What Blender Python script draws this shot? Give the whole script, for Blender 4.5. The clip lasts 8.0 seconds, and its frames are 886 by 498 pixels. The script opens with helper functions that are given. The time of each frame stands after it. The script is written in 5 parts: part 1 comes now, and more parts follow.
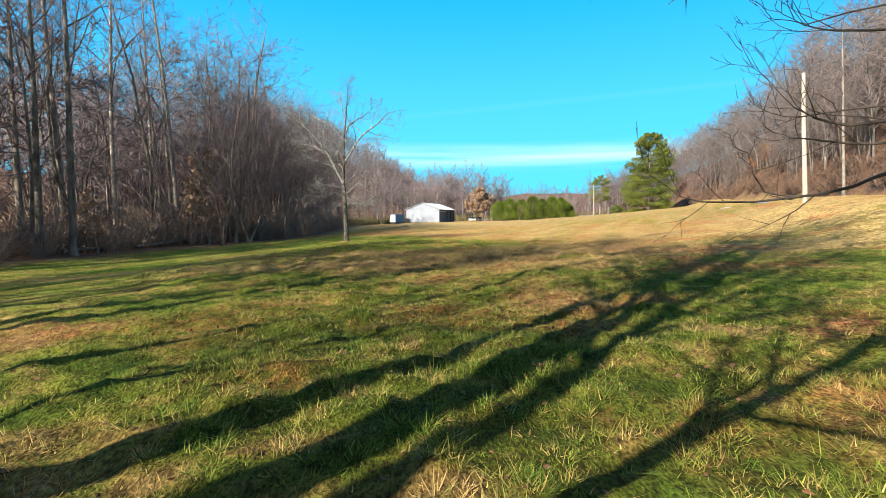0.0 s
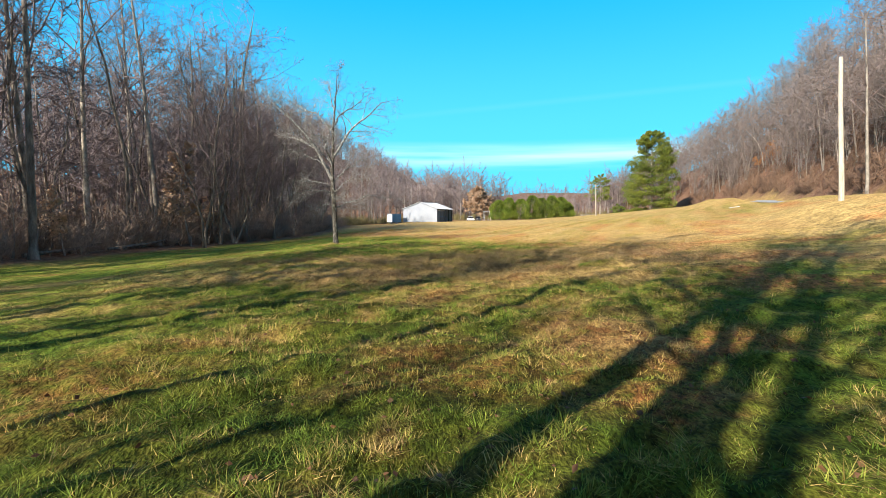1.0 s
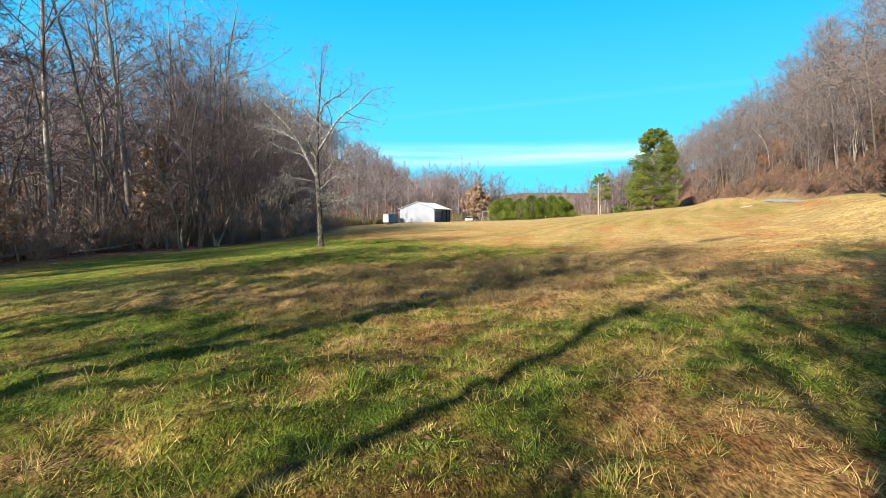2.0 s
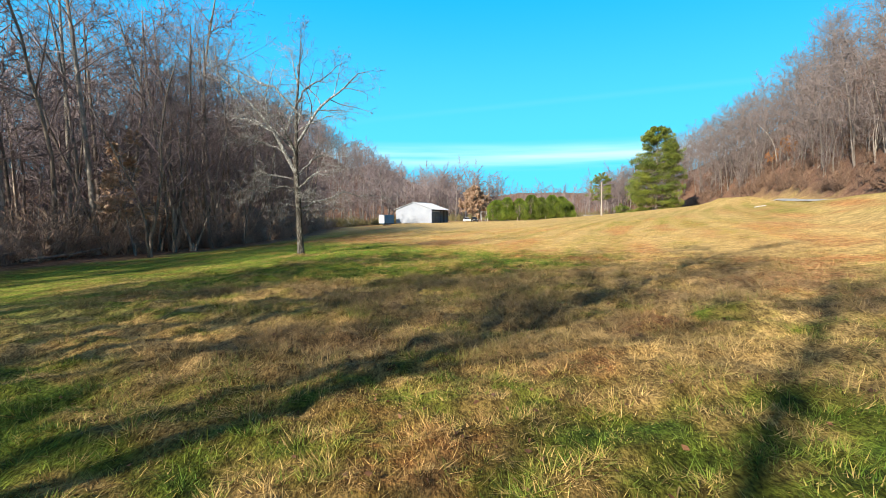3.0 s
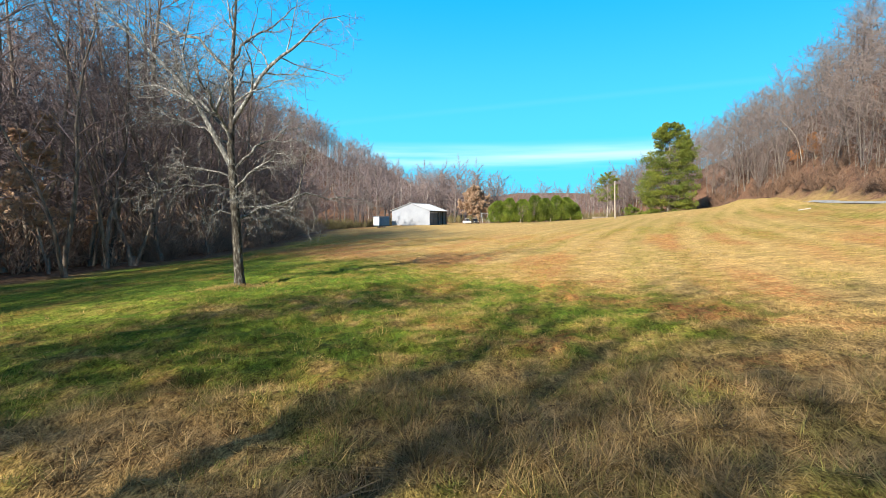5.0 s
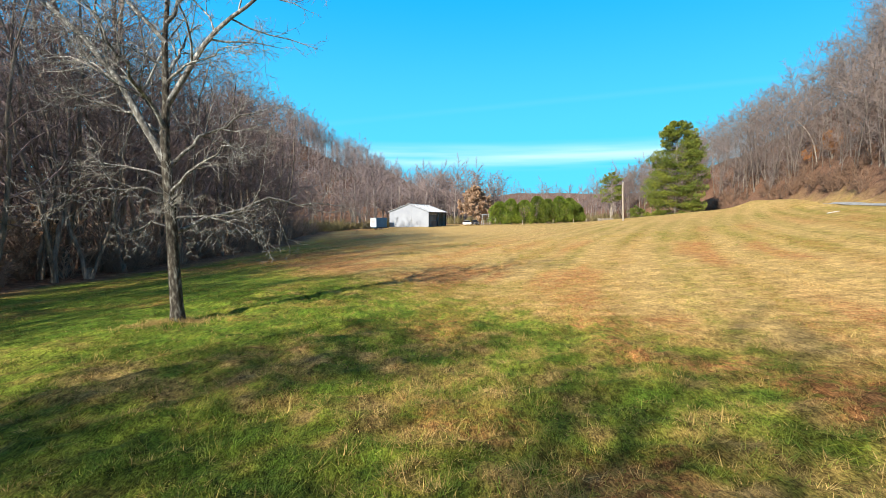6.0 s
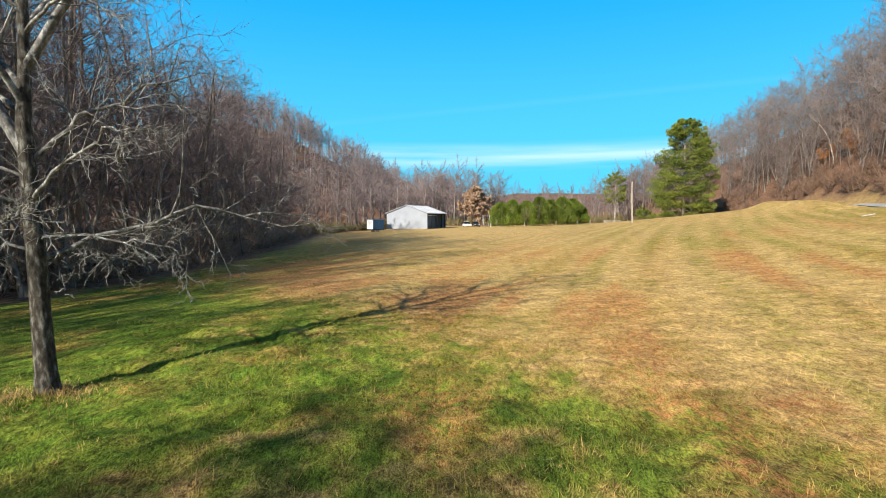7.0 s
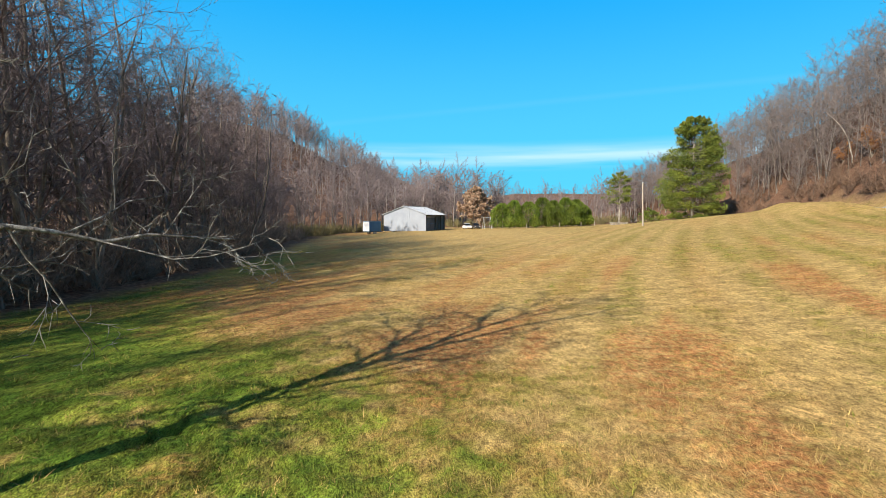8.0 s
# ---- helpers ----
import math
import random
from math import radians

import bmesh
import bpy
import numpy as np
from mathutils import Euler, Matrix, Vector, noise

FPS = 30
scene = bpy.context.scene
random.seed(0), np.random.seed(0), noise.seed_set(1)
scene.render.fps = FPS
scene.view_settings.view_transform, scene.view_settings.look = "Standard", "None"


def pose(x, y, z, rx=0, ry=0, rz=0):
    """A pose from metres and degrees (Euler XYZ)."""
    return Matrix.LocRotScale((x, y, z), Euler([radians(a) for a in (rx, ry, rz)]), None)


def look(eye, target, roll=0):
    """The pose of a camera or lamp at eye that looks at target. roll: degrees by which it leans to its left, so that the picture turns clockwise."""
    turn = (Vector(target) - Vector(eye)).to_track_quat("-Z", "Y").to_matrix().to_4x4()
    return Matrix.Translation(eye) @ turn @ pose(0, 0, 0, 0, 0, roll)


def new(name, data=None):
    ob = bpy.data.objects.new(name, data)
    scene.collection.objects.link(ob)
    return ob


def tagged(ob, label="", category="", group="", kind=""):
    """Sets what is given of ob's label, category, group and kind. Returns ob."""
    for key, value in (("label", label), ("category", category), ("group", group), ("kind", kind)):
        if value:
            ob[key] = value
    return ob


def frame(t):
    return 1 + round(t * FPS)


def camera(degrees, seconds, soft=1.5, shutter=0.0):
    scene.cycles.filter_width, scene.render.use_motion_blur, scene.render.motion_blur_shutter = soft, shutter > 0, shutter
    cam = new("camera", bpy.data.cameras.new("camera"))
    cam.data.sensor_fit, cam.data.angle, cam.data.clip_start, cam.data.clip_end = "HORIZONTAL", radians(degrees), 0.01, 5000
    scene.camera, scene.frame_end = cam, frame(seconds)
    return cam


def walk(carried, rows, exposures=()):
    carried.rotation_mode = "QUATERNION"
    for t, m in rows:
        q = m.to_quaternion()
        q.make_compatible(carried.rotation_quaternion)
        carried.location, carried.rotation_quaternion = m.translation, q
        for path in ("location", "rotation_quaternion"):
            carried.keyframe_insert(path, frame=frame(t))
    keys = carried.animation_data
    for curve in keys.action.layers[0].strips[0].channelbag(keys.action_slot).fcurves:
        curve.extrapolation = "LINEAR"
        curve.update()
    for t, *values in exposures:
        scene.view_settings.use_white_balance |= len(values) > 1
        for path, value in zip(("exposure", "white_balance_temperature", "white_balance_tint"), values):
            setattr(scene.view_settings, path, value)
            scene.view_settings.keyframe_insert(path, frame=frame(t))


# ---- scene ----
# ---- camera and walk ----
cam = camera(84.0, 8.0, 0.95)
METRES, STRETCH, EYE, TILT = 31.5, 1.1744, 2.1, -4.4
ROWS = [
    (0.0, 0.0, 0.0, 0.0, -0.0, 0.67, -0.18),
    (0.5, -0.0009, 0.0468, 0.0042, -0.17, 0.64, -0.2),
    (1.0, -0.0014, 0.0946, 0.0087, -0.32, 0.61, -0.17),
    (1.5, -0.0015, 0.1464, 0.0137, -0.47, 0.61, -0.15),
    (3.0, -0.0011, 0.3206, 0.0333, -1.0, 0.66, 0.1),
    (3.5, -0.0012, 0.3817, 0.0413, -1.08, 0.68, 0.13),
    (4.0, -0.0018, 0.4439, 0.051, -1.13, 0.67, 0.1),
    (4.5, -0.0033, 0.5081, 0.0612, -1.21, 0.66, 0.08),
    (6.0, -0.0057, 0.7066, 0.0976, -1.44, 0.66, 0.04),
    (6.5, -0.0048, 0.7753, 0.1098, -1.51, 0.68, 0.06),
    (7.0, -0.0039, 0.8452, 0.1222, -1.56, 0.68, 0.08),
    (7.5, -0.003, 0.9163, 0.1345, -1.63, 0.69, 0.08),
    (8.0, -0.0024, 0.9884, 0.1475, -1.71, 0.7, 0.08),
]
walk(cam, [(t, pose(0, 0, EYE, TILT) @ pose(METRES * x, METRES * STRETCH * y, METRES * z, 90 + pitch / STRETCH, roll, yaw / STRETCH))
           for t, x, y, z, yaw, pitch, roll in ROWS],
     exposures=[(0.0, 1.06), (1.5, 1.08), (3.0, 1.04), (4.5, 1.02), (6.0, 0.92), (7.0, 0.80), (8.0, 0.68)])

# ---- world and sun ----
SUN_EL, SUN_AZ = 29.0, (-0.65, -0.76)      # the sun stands low, behind and to the left of the walk
world = bpy.data.worlds.new("sky")
scene.world = world
world.use_nodes = True
wn, wl = world.node_tree.nodes, world.node_tree.links
wn.clear()
w_out, w_bg = wn.new("ShaderNodeOutputWorld"), wn.new("ShaderNodeBackground")
w_sky = wn.new("ShaderNodeTexSky")
w_sky.sky_type, w_sky.sun_disc = "NISHITA", False
w_sky.sun_elevation = radians(SUN_EL)
w_sky.sun_rotation = math.atan2(SUN_AZ[0], SUN_AZ[1])
w_sky.altitude, w_sky.air_density, w_sky.dust_density, w_sky.ozone_density = 250, 1.0, 0.3, 1.5
w_hsv = wn.new("ShaderNodeHueSaturation")
w_hsv.inputs["Saturation"].default_value = 1.25
w_tint = wn.new("ShaderNodeMixRGB")
w_tint.blend_type = "MULTIPLY"
w_tint.inputs[0].default_value = 1.0
w_tint.inputs[2].default_value = (0.26, 1.12, 1.3, 1)
# thin cirrus streaks low over the valley
w_co, w_map, w_cloud, w_ramp = (wn.new("ShaderNodeTexCoord"), wn.new("ShaderNodeMapping"), wn.new("ShaderNodeTexNoise"), wn.new("ShaderNodeValToRGB"))
w_map.inputs["Scale"].default_value = (1.6, 1.6, 30)
w_map.inputs["Rotation"].default_value = (0, radians(-2.5), 0)
w_map.inputs["Location"].default_value = (0.3, 0, 0.35)
w_cloud.inputs["Scale"].default_value, w_cloud.inputs["Detail"].default_value, w_cloud.inputs["Roughness"].default_value = 1.0, 5, 0.5
w_ramp.color_ramp.elements[0].position, w_ramp.color_ramp.elements[1].position = 0.40, 0.78
w_sep, w_low, w_high = wn.new("ShaderNodeSeparateXYZ"), wn.new("ShaderNodeMapRange"), wn.new("ShaderNodeMapRange")
for node, a, c in ((w_low, 0.085, 0.108), (w_high, 0.150, 0.118)):
    node.interpolation_type = "SMOOTHSTEP"
    for k, v in (("From Min", a), ("From Max", c), ("To Min", 0.0), ("To Max", 1.0)):
        node.inputs[k].default_value = v
w_band, w_mul, w_mix = wn.new("ShaderNodeMath"), wn.new("ShaderNodeMath"), wn.new("ShaderNodeMixRGB")
w_band.operation = w_mul.operation = "MULTIPLY"
# one old vapour trail
w_dot, w_abs, w_trail, w_half, w_sum = (wn.new("ShaderNodeVectorMath"), wn.new("ShaderNodeMath"), wn.new("ShaderNodeMapRange"), wn.new("ShaderNodeMath"), wn.new("ShaderNodeMath"))
w_dot.operation, w_abs.operation, w_half.operation, w_sum.operation = "DOT_PRODUCT", "ABSOLUTE", "MULTIPLY", "MAXIMUM"
w_dot.inputs[1].default_value = (-0.105, -0.205, 1.0)
for k, v in (("From Min", 0.008), ("From Max", 0.001), ("To Min", 0.0), ("To Max", 0.06)):
    w_trail.inputs[k].default_value = v
wl.new(w_co.outputs["Generated"], w_dot.inputs[0])
wl.new(w_dot.outputs["Value"], w_abs.inputs[0])
wl.new(w_abs.outputs[0], w_trail.inputs["Value"])
wl.new(w_trail.outputs[0], w_half.inputs[0])
wl.new(w_cloud.outputs[0], w_half.inputs[1])
wl.new(w_sep.outputs[2], w_high.inputs["Value"])
wl.new(w_low.outputs[0], w_band.inputs[0])
wl.new(w_high.outputs[0], w_band.inputs[1])
wl.new(w_mul.outputs[0], w_sum.inputs[0])
wl.new(w_half.outputs[0], w_sum.inputs[1])
w_mix.inputs[2].default_value = (4.6, 6.3, 7.0, 1)
wl.new(w_sky.outputs[0], w_hsv.inputs["Color"])
wl.new(w_hsv.outputs[0], w_tint.inputs[1])
wl.new(w_co.outputs["Generated"], w_map.inputs[0])
wl.new(w_map.outputs[0], w_cloud.inputs["Vector"])
wl.new(w_cloud.outputs[0], w_ramp.inputs[0])
wl.new(w_co.outputs["Generated"], w_sep.inputs[0])
wl.new(w_sep.outputs[2], w_low.inputs["Value"])
wl.new(w_ramp.outputs[0], w_mul.inputs[0])
wl.new(w_band.outputs[0], w_mul.inputs[1])
wl.new(w_sum.outputs[0], w_mix.inputs[0])
w_even = wn.new("ShaderNodeMixRGB")      # a clear winter sky, paler towards the horizon
w_even.inputs[0].default_value = 0.94
w_grad, w_rise = wn.new("ShaderNodeMixRGB"), wn.new("ShaderNodeMapRange")
w_grad.inputs[1].default_value, w_grad.inputs[2].default_value = (0.6, 4.0, 6.2, 1), (0.03, 2.62, 6.3, 1)
w_rise.interpolation_type = "SMOOTHSTEP"
for k, v in (("From Min", 0.10), ("From Max", 0.48), ("To Min", 0.0), ("To Max", 1.0)):
    w_rise.inputs[k].default_value = v
wl.new(w_sep.outputs[2], w_rise.inputs["Value"])
wl.new(w_rise.outputs[0], w_grad.inputs[0])
wl.new(w_grad.outputs[0], w_even.inputs[2])
wl.new(w_tint.outputs[0], w_even.inputs[1])
w_deep, w_zen = wn.new("ShaderNodeMixRGB"), wn.new("ShaderNodeMapRange")
w_deep.inputs[2].default_value = (0.75, 1.1, 1.9, 1)
w_zen.interpolation_type = "SMOOTHSTEP"
for k, v in (("From Min", 0.40), ("From Max", 0.75), ("To Min", 0.0), ("To Max", 1.0)):
    w_zen.inputs[k].default_value = v
wl.new(w_sep.outputs[2], w_zen.inputs["Value"])
wl.new(w_zen.outputs[0], w_deep.inputs[0])
wl.new(w_even.outputs[0], w_deep.inputs[1])
wl.new(w_deep.outputs[0], w_mix.inputs[1])
wl.new(w_mix.outputs[0], w_bg.inputs[0])
wl.new(w_bg.outputs[0], w_out.inputs[0])
w_bg.inputs[1].default_value = 0.1
sun_data = bpy.data.lights.new("sun", "SUN")
sun_data.energy, sun_data.angle, sun_data.color = 5.0, radians(0.55), (1.0, 0.91, 0.78)
sun = new("sun", sun_data)
el = radians(SUN_EL)
sun.matrix_world = look((SUN_AZ[0] * math.cos(el) * 90, SUN_AZ[1] * math.cos(el) * 90, math.sin(el) * 90), (0, 0, 0))


# ---- noise over the plan ----
def lattice(ix, iy, seed):
    n = (ix.astype(np.int64) * 374761393 + iy.astype(np.int64) * 668265263 + seed * 974711) & 0x7FFFFFFF
    n = ((n ^ (n >> 13)) * 1274126177) & 0x7FFFFFFF
    return ((n ^ (n >> 16)) & 0xFFFF) / 65535.0


def vnoise(x, y, seed=0):
    x, y = np.asarray(x, float), np.asarray(y, float)
    ix, iy = np.floor(x), np.floor(y)
    fx, fy = x - ix, y - iy
    fx, fy = fx * fx * (3 - 2 * fx), fy * fy * (3 - 2 * fy)
    a = lattice(ix, iy, seed) * (1 - fx) + lattice(ix + 1, iy, seed) * fx
    b = lattice(ix, iy + 1, seed) * (1 - fx) + lattice(ix + 1, iy + 1, seed) * fx
    return a * (1 - fy) + b * fy


def fbm(x, y, seed=0, octaves=4):
    total, amp, norm = 0, 1.0, 0.0
    for i in range(octaves):
        total = total + amp * vnoise(np.asarray(x) * 2 ** i, np.asarray(y) * 2 ** i, seed + i * 17)
        norm += amp
        amp *= 0.5
    return total / norm


def smooth(a, b, v):
    u = np.clip((np.asarray(v, float) - a) / (b - a), 0, 1)
    return u * u * (3 - 2 * u)


# ---- the lie of the land ----
def foot_x(y):
    return np.interp(y, [-200, -60, 0, 36, 50, 92, 121, 145, 165, 200, 300, 420], [20, 22, 28, 38, 47, 65, 77, 84, 86, 88, 97, 110])


def foot_z(y):
    return np.interp(y, [-200, -60, 0, 36, 50, 92, 121, 138, 165, 200, 300], [2.6, 2.8, 3.2, 3.7, 4.1, 5.3, 6.3, 6.6, 3.2, 2.0, 2.0])


def road_x(y):
    return foot_x(y) - 3.6


def edge_x(y):
    """Where the woods on the left begin."""
    return np.interp(y, [-200, -60, -10, 20, 36, 46, 56, 67, 78, 94, 120, 138, 160, 182, 197, 215, 320], [-30, -28, -28, -30, -31, -29.5, -26.5, -23, -22.4, -23, -26, -28, -30.5, -29, -13, 0, 12])


def land(x, y, fine=True):
    x, y = np.asarray(x, float), np.asarray(y, float)
    fx, fz = foot_x(y), foot_z(y)
    s = np.clip(x / fx, 0, 1)
    z = fz * s ** 1.45
    z = z - 1.15 * smooth(-3, -24, x)
    # a low swell beside the start of the walk
    z = z + 0.11 * smooth(0.5, 3.0, x) * smooth(16, 9, x) * smooth(34, 18, y) * smooth(-12, 0, y)
    # wooded hill on the right
    u = np.clip((x - fx) / 52, 0, 1)
    crest = np.interp(y, [-200, 60, 140, 190, 260, 330, 450], [46, 46, 46, 36, 27, 14, 4])
    z = z + crest * u * (1.75 - 0.75 * u)
    # hill behind the woods on the left
    z = z + 15 * smooth(-48, -120, x) * np.interp(y, [-200, 200, 320], [1, 1, 0.3])
    # spur that closes the valley behind the barn, and the far ridge
    z = z + 54 * np.exp(-((x + 112) / 82) ** 2) * smooth(210, 330, y)
    z = z + 42 * smooth(550, 1000, y) * (0.5 + 0.85 * fbm(x / 230, y / 400, 5, 3))
    # the bank that carries the lane
    z = z + 0.95 * smooth(fx - 18, fx - 12, x) * smooth(fx - 2, fx - 11, x) * smooth(78, 55, y) * smooth(-60, -20, y)
    z = z + 0.8 * smooth(fx - 16, fx - 7, x) * smooth(98, 118, y) * smooth(152, 138, y)
    # grassy verge that hides the nearer part of the lane
    z = z + 0.32 * np.exp(-((x - road_x(y) + 5.0) / 2.2) ** 2) * (smooth(86, 72, y) * smooth(-40, -10, y) + 1.5 * smooth(102, 108, y) * smooth(150, 140, y))
    # beyond the brow the lane runs in a cut
    z = z - 1.0 * np.exp(-((x - road_x(y)) / 3.2) ** 4) * smooth(103, 111, y) * smooth(150, 138, y)
    # shallow ditch under the woods and the cut of the road
    z = z - 0.12 * smooth(3.2, 2.0, np.abs(x - road_x(y))) * smooth(-150, -100, y)
    wild = smooth(0, 30, np.maximum(x - fx, edge_x(y) - x))
    z = z + wild * (fbm(x / 17, y / 17, 3) - 0.5) * 3.5
    if fine:
        near = smooth(15, 8, np.abs(x)) * smooth(60, 44, y) * smooth(-30, -5, y) * (1 - 0.6 * smooth(40, 50, y + 1.3 * x)) * (1 + 0.25 * smooth(17.5, 20.5, y) * smooth(31, 27, y))
        z = z + (fbm(x / 6, y / 6, 8, 3) - 0.5) * 0.22
        z = z + near * ((fbm(x / 0.95, y / 0.95, 11, 3) - 0.5) * 0.30 + (fbm(x / 0.36, y / 0.36, 12, 3) - 0.5) * 0.20)
    return z


def swath(x, y):
    """Metres across the mower's curved runs, and along them."""
    return x - 0.22 * y - 0.0019 * y * y, y + 0.35 * x


# patches of their own in the sward: x, y, half width, half depth, drier (+) or greener (-)
PATCHES = (
    (3.3, 18.6, 2.6, 1.2, 0.42), (2.6, 11.4, 0.9, 1.3, 0.30), (-0.9, 15.6, 1.6, 0.8, 0.30), (4.3, 7.4, 1.1, 1.0, 0.24),
    (-7.3, 9.0, 1.5, 1.2, 0.52), (4.2, 4.4, 1.0, 0.8, 0.50), (1.6, 16.5, 1.0, 0.5, -0.25), (3.6, 17.0, 0.6, 0.35, -0.42),
    (5.6, 20.9, 1.0, 0.8, -0.36), (-4.6, 27.5, 1.4, 0.7, 0.24), (2.3, 24.2, 0.5, 0.4, -0.45), (-3.4, 32.2, 2.6, 1.4, -0.22),
    (-2.4, 42.0, 4.0, 1.8, -0.20), (0.9, 48.0, 2.2, 1.5, -0.30), (-13.0, 47.0, 5.0, 2.6, -0.2), (-1.6, 34.3, 1.3, 0.7, 0.26),
)


def dryness(x, y):
    """How far the sward has turned to straw, 0 to 1; lowered beside the left wood for its shade."""
    x, y = np.asarray(x, float), np.asarray(y, float)
    u, v = swath(x, y)
    mown = smooth(40, 50, y + 1.3 * x) * smooth(26, 34, y)
    n = fbm(x / 3.4, y / 3.0, 21, 4) * (1 - 0.75 * mown) + fbm(u / 2.6, v / 16, 22, 3) * 0.75 * mown
    base = 0.13 + 0.04 * smooth(12, 20, y) + 0.34 * smooth(16, 20.5, y + 0.10 * x) * smooth(33, 28.5, y - 0.3 * x) * (0.35 + 0.65 * smooth(-11, -3, x))
    base = base + 0.40 * mown + 0.10 * smooth(90, 120, y)
    base = base - 0.12 * smooth(36, 41, y) * smooth(54, 46, y) * smooth(5, -1, x)
    base = base - 0.10 * smooth(-4, -12, x) * smooth(34, 44, y)
    # darker green here stands in for the left wood's shadow on the field
    base = base - 0.16 * smooth(-4, -14, x) * smooth(52, 62, y) * smooth(130, 100, y)
    base = base - 0.10 * smooth(14, 26, x) * smooth(44, 58, y)
    for px, py, rx, ry, d in PATCHES:
        base = base + d * np.exp(-((x - px) / rx) ** 2 - ((y - py) / ry) ** 2)
    rows = 0.5 + 0.5 * np.sin(u * 1.9 + 2.6 * vnoise(u / 6, v / 45, 31))
    base = base + 0.20 * (rows - 0.6) * mown * smooth(1, 12, x) * (0.5 + 0.8 * vnoise(u / 8, v / 40, 37))
    tussock = (fbm(x / 0.55, y / 0.5, 25, 3) - 0.5) * (0.85 - 0.5 * mown) * smooth(13, 6, np.abs(x)) * smooth(58, 46, y)
    return np.clip(base + tussock + (n - 0.5) * (0.72 - 0.22 * mown - 0.22 * smooth(60, 100, y)), 0, 1)


def rustiness(x, y):
    """Russet: dead broom sedge, ruts and raked-up leaves; also darkens the field beside the left wood."""
    x, y = np.asarray(x, float), np.asarray(y, float)
    u, v = swath(x, y)
    mown = smooth(40, 52, y + 1.2 * x) * smooth(26, 34, y)
    ruts = smooth(0.72, 0.98, 0.5 + 0.5 * np.sin(u * 0.95 + 1.9 + 2.6 * vnoise(u / 6, v / 45, 31))) * smooth(1, 6, x)
    r = smooth(0.52, 0.78, fbm(x / 2.1, y / 2.1, 44, 4)) * (0.40 + 0.55 * smooth(-2, 8, x)) * (1 - mown)
    r = r + mown * smooth(0.50, 0.74, fbm(u / 2.0, v / 13, 45, 3)) * (0.74 - 0.56 * smooth(58, 95, y)) + 0.34 * ruts * mown * (0.3 + 0.7 * fbm(u / 4, v / 22, 47, 3)) * smooth(110, 70, y)
    r = r + 0.55 * np.exp(-((x - 9.5) / 3.0) ** 2 - ((y - 27) / 3.2) ** 2) * fbm(x / 1.5, y / 1.5, 48, 3)
    # russet patches near the left wood, which also paint in some of its shade
    r = r + 0.55 * smooth(-3, -9, x) * smooth(52, 62, y) * smooth(0.46, 0.62, fbm(x / 6, y / 7, 49, 3))
    r = r + 0.7 * np.exp(-((x + 7.3) / 1.6) ** 2 - ((y - 9.0) / 1.2) ** 2) + 0.6 * np.exp(-((x - 4.4) / 1.2) ** 2 - ((y - 4.4) / 0.9) ** 2)
    r = r + 0.6 * np.exp(-((x + 0.4) / 3.2) ** 2 - ((y - 52.2) / 1.3) ** 2)
    return np.clip(r, 0, 1)


def sedge(x, y):
    """Where tall grey-brown dead grass stands unmown, 0 to 1."""
    x, y = np.asarray(x, float), np.asarray(y, float)
    belt = smooth(17.5, 20.5, y + 0.06 * x) * smooth(31, 27, y - 0.15 * x) * smooth(14, 8, x) * smooth(-14, -7, x)
    return np.clip(belt * smooth(0.34, 0.56, fbm(x / 2.0, y / 1.4, 52, 4)) * (1 - np.exp(-((x - 3.0) / 3.0) ** 2 - ((y - 18.3) / 1.6) ** 2)), 0, 1)


def thatch_shade(x, y):
    """Where the standing grass is thick: dark matted dead grass, and painted shade between the blades."""
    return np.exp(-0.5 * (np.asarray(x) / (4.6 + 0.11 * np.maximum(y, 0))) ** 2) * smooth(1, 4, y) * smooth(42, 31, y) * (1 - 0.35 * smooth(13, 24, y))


def litter(x, y):
    """Fallen leaves under the woods instead of grass."""
    off = np.maximum(np.asarray(x) - foot_x(y) + 0.5, edge_x(y) + 2.5 - np.asarray(x))
    far = smooth(196, 216, y)
    return np.maximum(smooth(-2.5, 1.2, off + (fbm(np.asarray(x) / 3, np.asarray(y) / 3, 61) - 0.5) * 5), far)


# ---- materials ----
def material(name, rough=0.8, spec=0.3):
    m = bpy.data.materials.new(name)
    m.use_nodes = True
    b = m.node_tree.nodes["Principled BSDF"]
    b.inputs["Roughness"].default_value = rough
    b.inputs["Specular IOR Level"].default_value = spec
    return m, m.node_tree.nodes, m.node_tree.links, b


def noise_node(n, l, scale, detail=4, coord="Object", stretch=None):
    tc, t = n.new("ShaderNodeTexCoord"), n.new("ShaderNodeTexNoise")
    t.inputs["Scale"].default_value, t.inputs["Detail"].default_value = scale, detail
    if stretch:
        mp = n.new("ShaderNodeMapping")
        mp.inputs["Scale"].default_value = stretch
        l.new(tc.outputs[coord], mp.inputs[0])
        l.new(mp.outputs[0], t.inputs["Vector"])
    else:
        l.new(tc.outputs[coord], t.inputs["Vector"])
    return t.outputs[0]


def ramp(n, l, value, stops):
    r = n.new("ShaderNodeValToRGB")
    e = r.color_ramp.elements
    while len(e) < len(stops):
        e.new(0.5)
    for k, (p, c) in enumerate(stops):
        e[k].position, e[k].color = p, (*c, 1)
    l.new(value, r.inputs[0])
    return r.outputs[0]


def mix(n, l, fac, a, b, mode="MIX"):
    m = n.new("ShaderNodeMixRGB")
    m.blend_type = mode
    for socket, v in zip(m.inputs, (fac, a, b)):
        if isinstance(v, (int, float)):
            socket.default_value = v
        elif isinstance(v, tuple):
            socket.default_value = (*v, 1)
        else:
            l.new(v, socket)
    return m.outputs[0]


